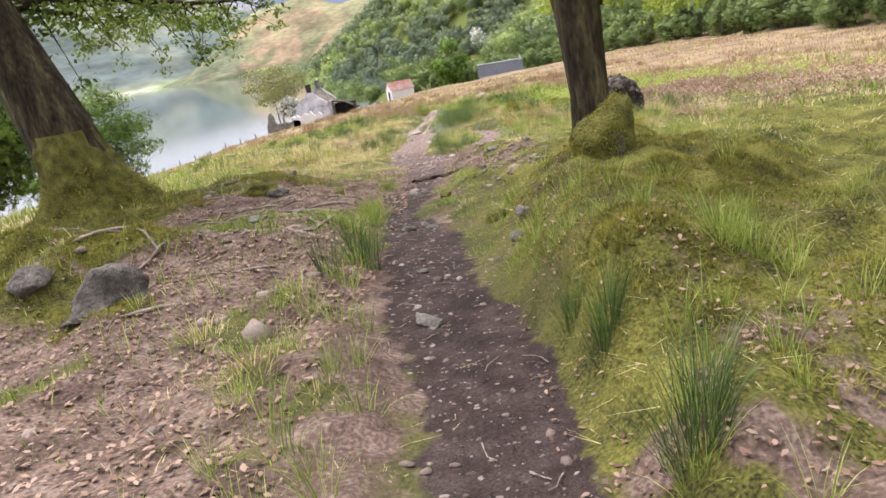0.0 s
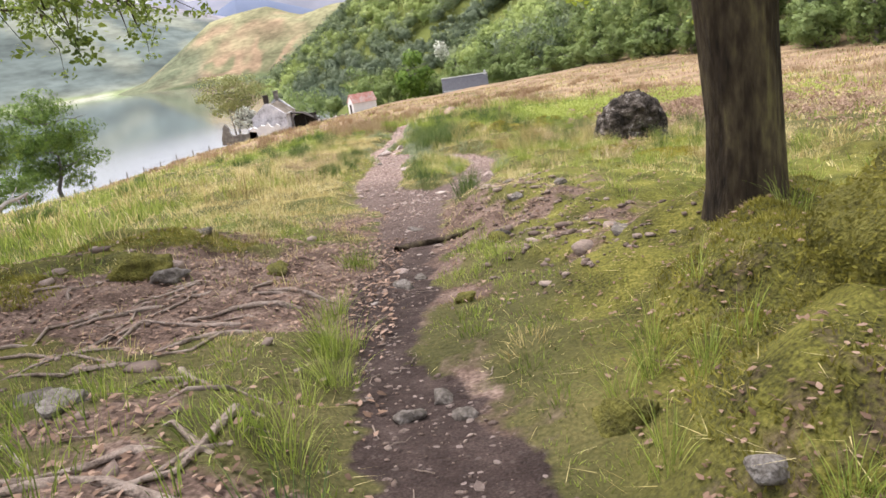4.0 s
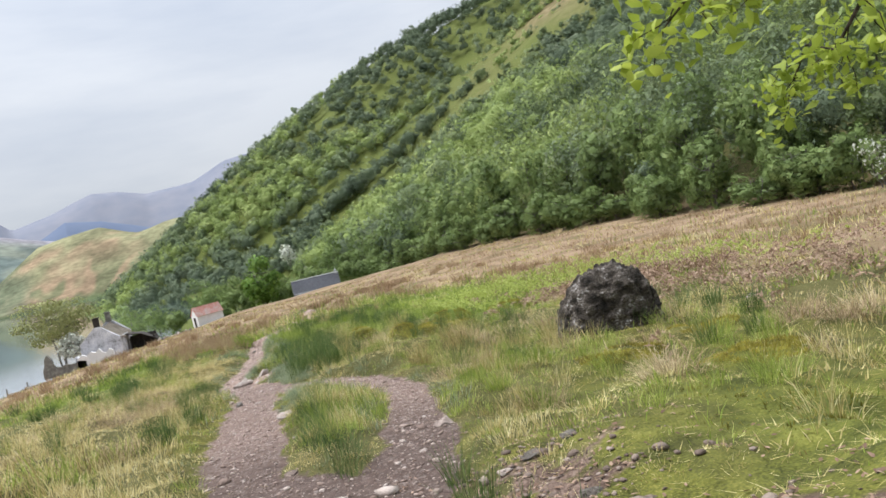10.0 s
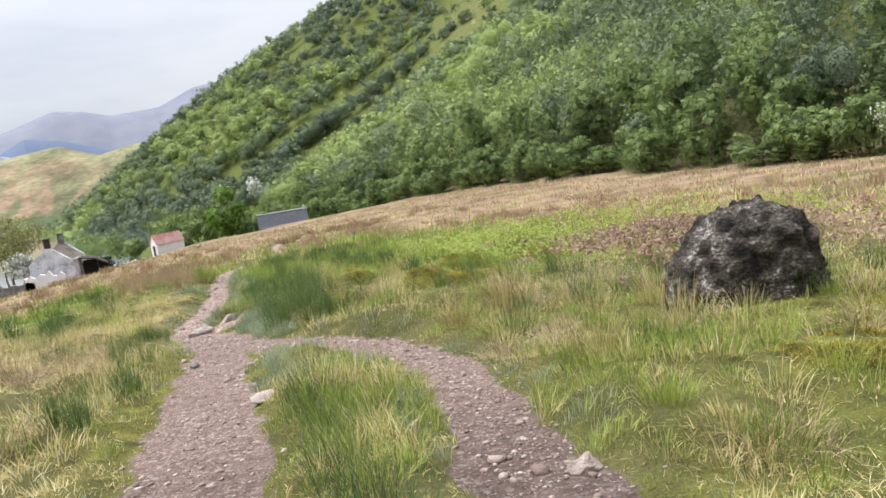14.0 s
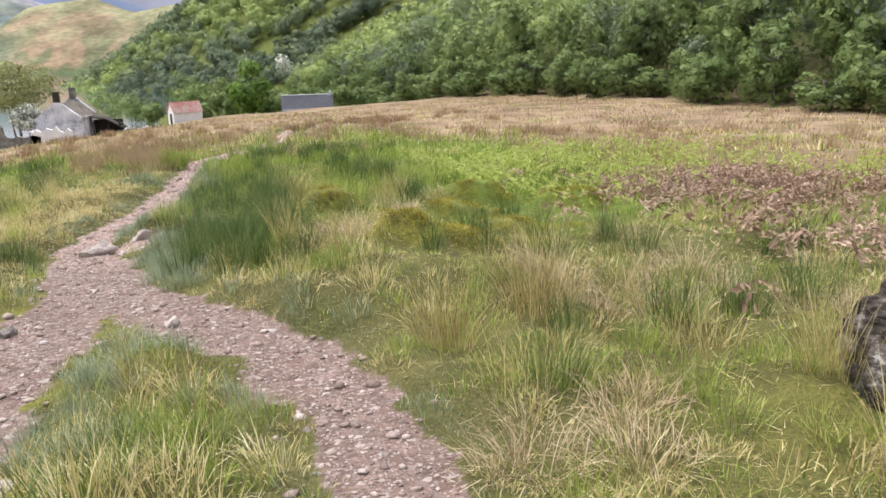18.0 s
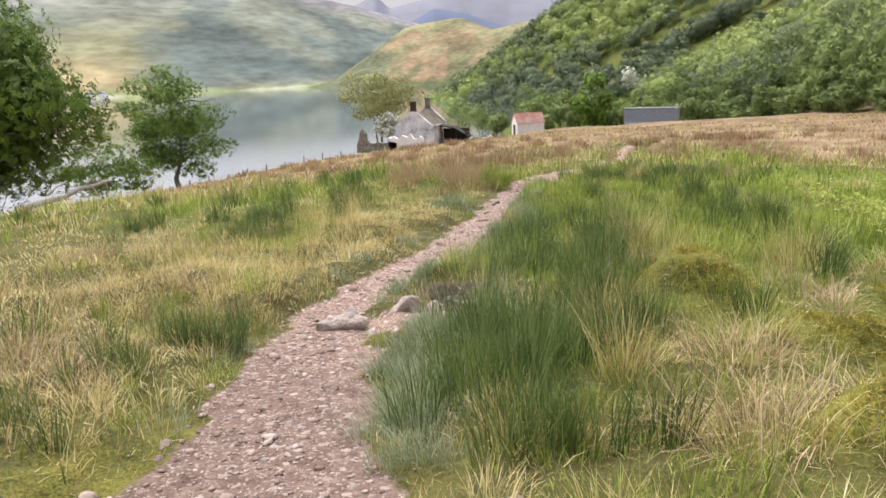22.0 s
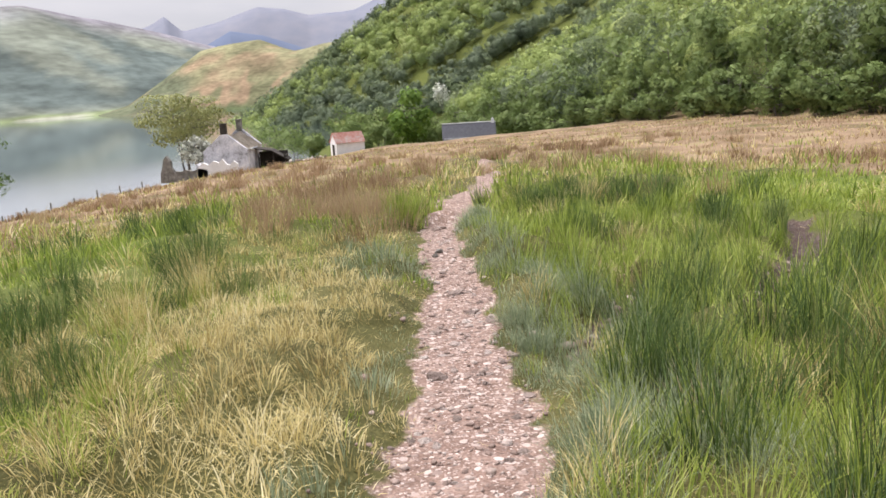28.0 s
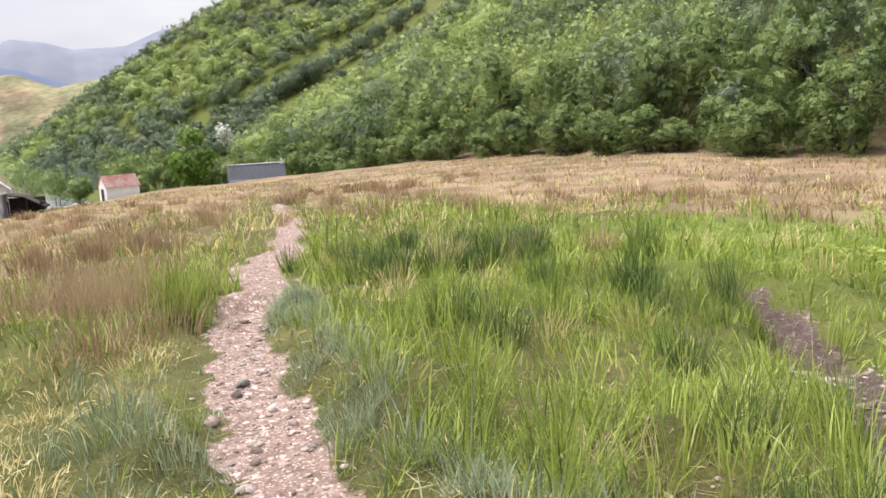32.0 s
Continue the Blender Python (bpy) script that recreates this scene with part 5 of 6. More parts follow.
pil = thing("ruined_wall", "dark rubble wall with a tall broken end by the lake", "wall", at=(-28.9, 115, -9.1))
part("wall_end", prism_bm([(-.95, -.4), (.9, -.4), (.75, .5), (.35, 1.2), (.3, 1.9), (-.1, 2.5), (-.45, 2.1), (-.6, 1.3), (-.9, .6)], -.35, .35), RUBBLE, pil, "tall broken wall end")
part("wall", prism_bm([(.85, -.4), (4.2, -.3), (4.2, .75), (3.4, .95), (2.6, .7), (1.8, .9), (1.2, .7), (.75, .8)], -.3, .3), RUBBLE, pil)
r5 = np.random.default_rng(3)
for k in range(16):
    x, y = -17.2 + k * .32 + r5.uniform(-.1, .1), 121 + r5.uniform(-.6, .6)
    rock("stone", (x, y), tuple(r5.uniform(.3, .8, 3) * [1, 1, .8]), 400 + k, PALE if k % 3 else STONE, "fallen pale wall stone beside the ruin", "stone", 2, k * 40, .05, group="fallen stones by the ruin").matrix_basis.translation.z += .2

shed = thing("small_shed", "small white shed with a rusting red sheet roof", "shed", at=(-12.3, 151.5, -10.55), turn=24)
part("wall", box_bm(-2.3, -1.5, -.6, 2.3, -1.38, 2.0), WHITEWASH, shed, "white boarded front")
part("wall", box_bm(-2.3, 1.38, -.6, 2.3, 1.5, 2.0), WHITEWASH, shed)
for x0, x1 in ((-2.3, -2.18), (2.18, 2.3)):
    m = Matrix.Rotation(math.pi / 2, 4, 'Z')
    bm = prism_bm([(-1.38, -.6), (1.38, -.6), (1.38, 2.0), (0, 3.3), (-1.38, 2.0)], x0, x1)
    bm.transform(Matrix.Rotation(-math.pi / 2, 4, 'Z'))
    bmesh.ops.recalc_face_normals(bm, faces=bm.faces[:])
    part("gable", bm, WHITEWASH, shed)
part("door", box_bm(-2.36, -.5, -.5, -2.31, .45, 1.6), DARKWOOD, shed, "dark doorway")
for side in (-1, 1):
    n = 26
    bm = bmesh.new()
    rows_ = []
    for k in range(n * 2 + 1):
        x = -2.45 + 4.9 * k / (n * 2)
        w = .025 * (k % 2)
        rows_.append((bm.verts.new((x, side * .02, 3.42 + w)), bm.verts.new((x, side * 1.72, 1.83 + w))))
    for a, b in zip(rows_, rows_[1:]):
        bm.faces.new((a[0], b[0], b[1], a[1]))
    bmesh.ops.solidify(bm, geom=bm.faces[:], thickness=.02)
    part("roof", bm, RUSTY, shed, "corrugated roof, red above and faded white below")

bothy = thing("stone_bothy", "low stone bothy with a dark slate roof", "house", at=(8.6, 175, -12.7), turn=-2)
part("wall", box_bm(-4.7, -2.6, -.6, -2.0, -2.1, 2.1), LIME, bothy)
for x0, x1, z0, z1 in ((-2, -1.2, -.6, 2.1), (-1.2, -.3, 1.75, 2.1), (-.3, 1.6, -.6, 2.1), (1.6, 2.4, -.6, .8), (1.6, 2.4, 1.6, 2.1), (2.4, 4.7, -.6, 2.1)):
    part("wall", box_bm(x0, -2.6, z0, x1, -2.1, z1), LIME, bothy)
part("wall", box_bm(-4.7, 2.1, -.6, 4.7, 2.6, 2.1), LIME, bothy)
part("door", box_bm(-1.2, -2.4, -.4, -.3, -2.32, 1.75), DARKWOOD, bothy, "dark plank door")
part("window", box_bm(1.6, -2.4, .8, 2.4, -2.35, 1.6), DARKWOOD, bothy, "small dark window")
for x0, x1 in ((-4.7, -4.2), (4.2, 4.7)):
    bm = prism_bm([(-2.1, -.6), (2.1, -.6), (2.1, 2.1), (0, 4.5), (-2.1, 2.1)], x0, x1)
    bm.transform(Matrix.Rotation(-math.pi / 2, 4, 'Z'))
    bmesh.ops.recalc_face_normals(bm, faces=bm.faces[:])
    part("gable", bm, LIME, bothy)
for side in (-1, 1):
    roof = part("roof", prism_bm([(side * .0, 4.62), (side * 3.0, 1.42), (side * 3.0, 1.30), (side * .0, 4.48)], -5.0, 5.0), SLATE, bothy, "dark slate roof slope")
    roof.matrix_basis = pose(0, 0, 0, 0, 0, -90) if side > 0 else pose(0, 0, 0, 0, 0, -90)
    bm = bmesh.new()
    for k in range(13):
        u0, u1 = k / 13, (k + 1.05) / 13
        for j in range(24):
            x0 = -5.0 + 10 * j / 24 + (.2 if k % 2 else 0)
            x1 = min(x0 + 10 / 24 - .015, 5.0)
            vs = [bm.verts.new((x, -side * 3.02 * u, 4.64 - 3.2 * u + dz)) for x, u, dz in ((x0, u0, .0), (x1, u0, .0), (x1, u1, .03), (x0, u1, .03))]
            bm.faces.new(vs)
    bmesh.ops.solidify(bm, geom=bm.faces[:], thickness=.012)
    tagged(part("slate_cladding", bm, SLATE, bothy, "dark grey slates laid in courses"), kind="stuff")
part("ridge", box_bm(-5.05, -.16, 4.56, 5.05, .16, 4.74, .05), LEAD, bothy, "pale ridge tiles")
ch = part("chimney", box_bm(4.25, -.3, 4.3, 4.75, .3, 5.15, .04), LIME, bothy, "small white chimney")
part("chimney_pot", box_bm(4.4, -.1, 5.15, 4.6, .1, 5.45, .03), LEAD, ch)
part("verge", prism_bm([(-3.02, 1.45), (-2.9, 1.45), (.05, 4.62), (-.05, 4.7)], 4.98, 5.12), LEAD, bothy).matrix_basis = pose(0, 0, 0, 0, 0, -90)

for k in range(13):
    x, y = -31.5 - k * 2.1, 113.5 - k * .85
    z = float(land(x, y))
    fp = thing("fence_post", "grey weathered wooden fence post on the slope above the lake", "fence post", "fence posts above the lake", at=(x, y, z))
    part("stake", box_bm(-.06, -.06, -.3, .06, .06, 1.15 + .1 * (k % 3), .015), POST, fp)
for h in (.5, .95):
    bm = bmesh.new()
    limb(bm, [(-31.5 - k * 2.1, 113.44 - k * .85, float(land(-31.5 - k * 2.1, 113.5 - k * .85)) + h) for k in range(13)], .012, .012, 4)
    tagged(part("fence_wire", bm, POST), "thin wire strung between fence posts", "wire")

bm = bmesh.new()
limb(bm, wander((-42.9, 66.5, float(land(-42.9, 66.5)) + .15), (-41.4, 81.8, -8.1), 9, .1, r5), .36, .13, 9)
for a, b in (((-41.9, 77, -8.2), (-42.6, 77.6, -9.6)), ((-41.6, 79.5, -8.15), (-41.0, 80.2, -9.6)), ((-41.4, 81.5, -8.1), (-42.2, 82.6, -9.8)), ((-41.7, 79, -8.2), (-41.9, 81, -7.3)), ((-42.1, 75, -8.3), (-41.3, 76.5, -7.4))):
    limb(bm, wander(a, b, 4, .06, r5), .1, .03, 6)
tagged(part("fallen_trunk", bm, material("bleached_wood", [(.26, .24, .21), (.50, .47, .42)], 3, .9, .5, 12, place="obj"), smooth=True), "long bleached fallen tree trunk lying on the slope", "log")
# a low white farmstead and jetty on the far shore
for k in range(5):
    az = math.radians(-35.2 - .8 * k)
    off = float(np.interp(math.degrees(az), (-48, -38, -34), (700, 760, 790))) + 9 + 3 * (k % 2)
    cx, cy = off * math.sin(az), 25 + off * math.cos(az)
    t = thing("shore_hut", "tiny pale building on the far lake shore", "house", "buildings on the far shore", at=(cx, cy, LAKE + 1.2))
    part("wall", box_bm(-3 - .5 * k, -3, -3, 3 + .5 * k, 3, 2.6), WHITEWASH, t)
    part("roof", prism_bm([(-3.5 - .5 * k, 2.6), (3.5 + .5 * k, 2.6), (0, 4.8)], -3.3, 3.3), SLATE, t)


# ---- grass, rushes, bracken, gravel, litter ----
GREEN = material("green_grass_blades", [(.06, .095, .016), (.18, .25, .04), (.37, .45, .085), (.62, .63, .24)], .7, .55, 0, fine=5, island=.45, passing=.3, spec=.3)
STRAW = material("dry_grass_blades", [(.14, .10, .034), (.42, .34, .135), (.70, .595, .285), (.86, .78, .51)], .6, .65, 0, fine=5, island=.5, passing=.28, spec=.25)
RUSH = material("rush_stems", [(.022, .038, .014), (.062, .11, .03), (.135, .205, .058), (.33, .335, .13)], .8, .5, 0, fine=4, island=.5, passing=.2, spec=.3)
SEDGE = material("grey_green_sedge", [(.10, .14, .08), (.215, .27, .16), (.36, .41, .26), (.51, .55, .39)], .8, .6, 0, fine=4, island=.5, passing=.25, spec=.3)
RUST = material("brown_rush_stems", [(.13, .085, .048), (.29, .195, .112), (.45, .33, .21), (.40, .36, .17)], .16, .7, 0, fine=2.2, island=.32, passing=.3, spec=.2)
MOSSBLADE = material("moss_shoots", [(.055, .046, .012), (.14, .13, .025), (.265, .245, .048), (.42, .37, .10)], 2.2, .8, 0, fine=9, island=.4, passing=.25, spec=.2)
BRACKEN = material("dead_bracken", [(.18, .115, .075), (.36, .245, .175), (.54, .41, .315)], 1.2, .85, 0, island=.5, passing=.2)
HAY = material("collapsed_hay", [(.13, .085, .05), (.34, .25, .15), (.56, .44, .28), (.74, .62, .42)], 1.2, .85, 0, island=.5, passing=.2)
FERN = material("young_bracken", [(.27, .33, .07), (.42, .48, .12), (.54, .58, .20)], 1.2, .6, 0, island=.5, passing=.45)
DRYLEAF = material("fallen_oak_leaves", [(.085, .05, .032), (.20, .122, .082), (.38, .265, .20)], 3, .75, 0, island=.7)

# where one walks, for how fine the growth need be
ROUTE = ((0, 0), (-.1, 2.2), (-.5, 4.4), (-.8, 7), (-1, 9.5), (-1.05, 12), (-1.1, 15), (0, 18), (.3, 21), (0, 24.2), (-1.5, 27.2), (-2.3, 30), (-2.3, 33.3))


def viewing(x, y):
    """The distance to the walked line, as far as a place lies ahead of it."""
    d = np.full(np.shape(x), 1e9)
    for i in range(4 * (len(ROUTE) - 1) + 1):
        k, u = min(i // 4, len(ROUTE) - 2), i / 4 - min(i // 4, len(ROUTE) - 2)
        cx, cy = (ROUTE[k][0] * (1 - u) + ROUTE[k + 1][0] * u, ROUTE[k][1] * (1 - u) + ROUTE[k + 1][1] * u)
        ahead = (y > cy + 1.2) & (np.abs(x - cx) < 1.25 * (y - cy) + .2)
        d = np.minimum(d, np.where(ahead, np.hypot(x - cx, y - cy), 1e9))
    return d


def blades(x, y, height, width, lean, seed, turn=None, curve=.5, joints=2):
    """Bent, tapered grass blades of a few triangles each."""
    r = np.random.default_rng(seed)
    n = len(x)
    a = r.uniform(0, 2 * np.pi, n) if turn is None else turn
    dx, dy = np.cos(a), np.sin(a)
    face = a + np.pi / 2 + r.normal(0, .6, n)
    wx, wy = np.cos(face) * width / 2, np.sin(face) * width / 2
    z = land(x, y) - .02
    # the blade starts steep and bends over: its angle from upright grows along it
    a0, a1 = lean * (1 - curve), lean * (1 + curve) * 1.25
    rows_, ox, oz = [], np.zeros(n), np.zeros(n)
    for j in range(joints + 1):
        taper = (1, .85, .6, 0)[j]
        if j < joints:
            rows_ += [(ox.copy(), oz.copy(), -taper), (ox.copy(), oz.copy(), taper)]
            ang = a0 + (a1 - a0) * (j + .5) / joints
            ox, oz = ox + np.sin(ang) * height / joints, oz + np.cos(ang) * height / joints
        else:
            rows_.append((ox, oz, 0.0))
    k = len(rows_)
    v = np.empty((n, k, 3))
    for i, (o, h, s) in enumerate(rows_):
        v[:, i] = np.stack([x + dx * o + wx * s, y + dy * o + wy * s, z + np.maximum(h, .01)], -1)
    tri = []
    for j in range(joints - 1):
        tri += [(2 * j, 2 * j + 1, 2 * j + 3), (2 * j, 2 * j + 3, 2 * j + 2)]
    tri.append((k - 3, k - 2, k - 1))
    i = np.arange(n)[:, None] * k
    return v.reshape(-1, 3), np.concatenate([i + list(t) for t in tri])


def merged(name, pieces, mat, label, category):
    vs, fs, base = [], [], 0
    for v, f in pieces:
        vs.append(v)
        fs.append(f + base)
        base += len(v)
    return tagged(new(name, np_mesh(name, np.concatenate(vs), np.concatenate(fs), mat)), label, category, kind="stuff")


def tussock(x, y, cell, seed):
    """The nearest tussock of a scattered field of them: how far off, which way it lies, and its own chance number."""
    gx, gy = np.floor(x / cell), np.floor(y / cell)
    best, bx, by, bid = np.full(len(x), 1e9), np.zeros(len(x)), np.zeros(len(x)), np.zeros(len(x))

    def hsh(a, b, k):
        v = np.sin(a * 127.1 + b * 311.7 + (seed + k) * 74.7) * 43758.5453
        return v - np.floor(v)
    for i in (-1, 0, 1):
        for j in (-1, 0, 1):
            cx, cy = gx + i, gy + j
            tx, ty = (cx + hsh(cx, cy, 1)) * cell, (cy + hsh(cx, cy, 2)) * cell
            d = np.hypot(x - tx, y - ty)
            m = d < best
            best = np.where(m, d, best)
            bx, by, bid = np.where(m, tx, bx), np.where(m, ty, by), np.where(m, hsh(cx, cy, 3), bid)
    return best / cell, np.arctan2(y - by, x - bx), bid


def meadow():
    r = np.random.default_rng(99)
    put = {"green": [], "straw": [], "sedge": [], "moss": [], "rust": []}
    # rings of distance: from, to, tries a square metre, width, size of tussocks
    for lo, hi, per, width, cell in ((0, 3, 1450, .0052, .34), (3, 5.5, 580, .0082, .42), (5.5, 9.5, 225, .0137, .5), (9.5, 17, 85, .022, .65), (17, 33, 34, .032, 1.0), (33, 100, 9, .05, 1.8)):
        x0, x1, y0, y1 = max(-4 - hi, -48), min(4 + hi, 62), .6, min(34 + hi, 126)
        n = int(per * (x1 - x0) * (y1 - y0))
        x, y = r.uniform(x0, x1, n), r.uniform(y0, y1, n)
        d = viewing(x, y)
        ok = (d >= lo) & (d < hi) & (hill_q(x, y) < 58) & ((hi < 30) | (x > -45))
        x, y = x[ok], y[ok]
        c, w = cover(x, y)
        t = trodden(x, y)
        patch = fbm(x * .45, y * .45, 3, 61)
        td, ta, tid = tussock(x + .1 * vnoise(x * 4, y * 4, 63), y, cell, 5)
        bare = np.clip(bump_at(x, y, -1.45, 30.0, .62, 1.6, .55) + bump_at(x, y, -2.1, 29.6, .4, 1.4, .35) + c[:, 0] * 1.35 + c[:, 1] * .86, 0, 1)
        dens = np.clip(1.25 - 1.15 * td, .22, 1) * (1 - bare)
        keep = r.random(len(x)) < dens
        x, y, c, w, t, patch, td, ta, tid = (q[keep] for q in (x, y, c, w, t, patch, td, ta, tid))
        n = len(x)
        # which kind grows where; a tussock is mostly of one kind
        own = np.where(r.random(n) < .78, tid, r.random(n))
        pale = bump_at(x, y, -4.6, 28, 2.6, .36, 4.5) + bump_at(x, y, -3.1, 36, .8, .7, 3.5) + bump_at(x, y, -7, 33, 3.5, .3, 5) + bump_at(x, y, -3.6, 18, 1.6, .4, 4)
        g = .46 + 1.0 * patch + .5 * w[:, 2] + bump_at(x, y, 2.0, 41, 3.8, .7, 7) + .35 * sstep(13, 9, y) + bump_at(x, y, .2, 32, 1.6, .5, 5) + bump_at(x, y, 3, 24, 3, .28, 6) - pale + bump_at(x, y, -.9, 20, .7, .25, 3)
        se = .42 * sstep(.5, .05, t) * sstep(17, 24, y) + bump_at(x, y, -2.75, 39.3, .6, .9, 1.6) + bump_at(x, y, -.9, 29.2, .6, .7, 1.8) + bump_at(x, y, -1.2, 34.6, .5, .6, 1.6)
        mo = w[:, 1] * (.7 + 1.1 * patch) + bump_at(x, y, 2.4, 28.6, 1.5, .95, 1.8) + .45 * sstep(.3, .7, x) * sstep(11, 7, y)
        ru = c[:, 2] * (.66 + 1.2 * patch)
        own2 = (own * 7.13) % 1
        own3 = (own * 3.71 + .3) % 1
        hum = mounds(x, y, HUMMOCKS)
        kind = np.where(hum > .3, 3, np.where(own3 < ru, 4, np.where(r.random(n) < mo, 3, np.where(own2 < se, 2, np.where(own < g, 0, 1)))))
        tall = (1.45 - 1.25 * td).clip(.35, 1.4) * np.clip(.62 + .9 * patch + .5 * (tid - .5), .3, 1.25) * (.4 + .6 * sstep(.0, .7, t)) * (1 - .55 * sstep(-.3, .1, x) * sstep(2.4, 1.2, x) * sstep(17.5, 15.5, y)) * (.36 + .64 * sstep(12.5, 20, y)) * (1 - bump_at(x, y, -3.0, 37.5, .8, .6, 3)) * (1 - bump_at(x, y, 7, 44, 4, .5, 4)) * (1 - .6 * np.minimum(sum(bump_at(x, y, cx, cy - .35, rx * 1.7, 1, ry * 2.2) for cx, cy, rx, ry, h in HUMMOCKS), 1)) * (1 - .22 * sstep(-2.8, -3.6, x) * sstep(20, 26, y) * sstep(44, 38, y)) * (1 - .5 * sstep(.8, 1.4, x) * sstep(16, 18, y) * sstep(33, 30, y))
        for k, name, h, ln in ((0, "green", .42, .7), (1, "straw", .42, 1.0), (2, "sedge", .44, .6), (3, "moss", .09, .8), (4, "rust", .52, .75)):
            m = kind == k
            if not m.any():
                continue
            q = m.sum()
            hh = h * tall[m] * r.uniform(.55, 1.3, q) * (1.2 if lo > 9 else 1) * (.5 if k == 4 and lo > 15 else 1)
            ww = width * r.uniform(.7, 1.4, q) * (1.5 if k == 3 else 1)
            bend = (ln * (.35 + 1.0 * td[m]) * r.uniform(.3, 1.35, q)).clip(.03, 1.35)
            if k == 1:
                bend = (bend * (1 + .5 * sstep(-2.5, -3.2, x[m]) * sstep(20, 24, y[m]) * sstep(36, 32, y[m]))).clip(.03, 1.45)
            put[name].append(blades(x[m], y[m], hh, ww, bend, int(r.integers(1e6)), ta[m] + r.normal(0, .75, q), joints=2))
    # withered blades lying flat between the tussocks
    flat = []
    for lo, hi, per in ((0, 3, 760), (3, 5.5, 380), (5.5, 9.5, 130)):
        n = int(per * (8 + 2 * hi) * 46)
        x, y = r.uniform(-4 - hi, 4 + hi, n), r.uniform(1.2, 47.2, n)
        d = viewing(x, y)
        ok = (d >= lo) & (d < hi)
        x, y = x[ok], y[ok]
        c, w = cover(x, y)
        ok = r.random(len(x)) < 1 - np.clip(c[:, 0] * 1.02 + c[:, 1] * .6 + .5 * sstep(12, 8, y), 0, .97)
        x, y = x[ok], y[ok]
        ok = r.random(len(x)) < .55 + .45 * sstep(.6, 1.2, x) * sstep(15, 18, y) * sstep(34, 30, y)
        x, y = x[ok], y[ok]
        flat.append(blades(x, y, r.uniform(.06, .2, len(x)), .0035 * np.clip(hi / 3, 1, 3) * r.uniform(.7, 1.5, len(x)), r.uniform(1.1, 1.5, len(x)), int(r.integers(1e6)), curve=.0, joints=1))
    merged("thatch", flat, STRAW, "withered grass blades lying flat on the ground", "grass")
    merged("meadow_grass", put["green"], GREEN, "soft green grass of the pasture", "grass")
    merged("dry_grass", put["straw"], STRAW, "dry straw-coloured grass of the pasture", "grass")
    merged("sedge", put["sedge"], SEDGE, "grey-green sedge beside the path", "grass")
    merged("moss", put["moss"], MOSSBLADE, "yellow-green moss covering the banks", "moss")
    merged("brown_rushes", put["rust"], RUST, "rust-brown rushes of the wet field", "rushes")


meadow()


def fuzz(spots, per, seed, high):
    """Short shoots of moss standing on rounded mounds."""
    r = np.random.default_rng(seed)
    pts = []
    for cx, cy, rx, ry, h in spots:
        n = int(per * rx * ry * 3.6)
        a, d = r.uniform(0, 6.283, n), np.sqrt(r.random(n)) * 1.15
        pts.append(np.stack([cx + rx * d * np.cos(a), cy + ry * d * np.sin(a)], -1))
    p = np.concatenate(pts)
    p = p[(vnoise(p[:, 0] * 4, p[:, 1] * 4, 19) > -.2) & (trodden(p[:, 0], p[:, 1]) > .05)]
    n = len(p)
    return blades(p[:, 0], p[:, 1], high * r.uniform(.6, 1.3, n), .0105 * r.uniform(.7, 1.4, n), r.uniform(.1, .9, n), seed, joints=1)


merged("moss_carpet", [fuzz(MOUNDS, 6000, 81, .05), fuzz(((1.2, 5.6, .85, 3.0, 0), (2.2, 8, 1.0, 2.2, 0)), 3200, 83, .05)], MOSSFUR, "shaggy yellow-green moss over mounds by the path", "moss")
HUMMOSS = material("sphagnum_shoots", [(.10, .075, .018), (.22, .185, .03), (.37, .33, .06), (.50, .42, .10)], 3, .85, 0, fine=12, island=.3, passing=.25, spec=.2)
merged("moss_hummock", [fuzz(HUMMOCKS, 5000, 82, .06)], HUMMOSS, "yellow and orange bog moss on hummocks", "moss")


def clumps(name, spots, mat, label, per, height, spread, width, seed, lean=.38, category="rushes", group=""):
    """Tufts of blades: in one piece, or with a group each tuft as a thing of its own."""
    r = np.random.default_rng(seed)
    pieces = []
    for x, y, s in spots:
        n = int(per * s)
        a, rad = r.uniform(0, 2 * np.pi, n), np.sqrt(r.random(n)) * spread * s
        px, py = x + rad * np.cos(a), y + rad * np.sin(a)
        ok = (trodden(px, py) > -.12) & (bog(px, py) > 0) & (wet(px, py) > 0) & (mounds(px, py, HUMMOCKS) < .4) & (bump_at(px, py, -1.45, 29.9, .7, 1, .65) + bump_at(px, py, -2.1, 29.5, .4, 1, .4) < .45)
        h = height * (.55 + .45 * s) * r.uniform(.55, 1.15, n)
        ln = np.abs(lean * (.35 + rad / (spread * s)) * r.uniform(.3, 1.2, n))
        wd = width * np.clip(viewing(px, py) / 6, 1, 7)
        pieces.append(blades(px[ok], py[ok], h[ok], wd[ok], ln[ok], int(r.integers(1e6)), (a + r.normal(0, .7, n))[ok], .5, 3))
    if not group:
        return merged(name, pieces, mat, label, category)
    for (x, y, s), (v, f) in zip(spots, pieces):
        if len(f):
            base = np.array((x, y, float(land(x, y))))
            ob = tagged(new(name, np_mesh(name, v - base, f, mat)), label, category, group)
            ob.location = base


def scattered(n, x0, x1, y0, y1, seed, s0=.5, s1=1.1, edge=.15):
    r = np.random.default_rng(seed)
    out = []
    while len(out) < n:
        x, y = r.uniform(x0, x1), r.uniform(y0, y1)
        if trodden(np.array(x), np.array(y)) > edge:
            out.append((x, y, r.uniform(s0, s1)))
    return out


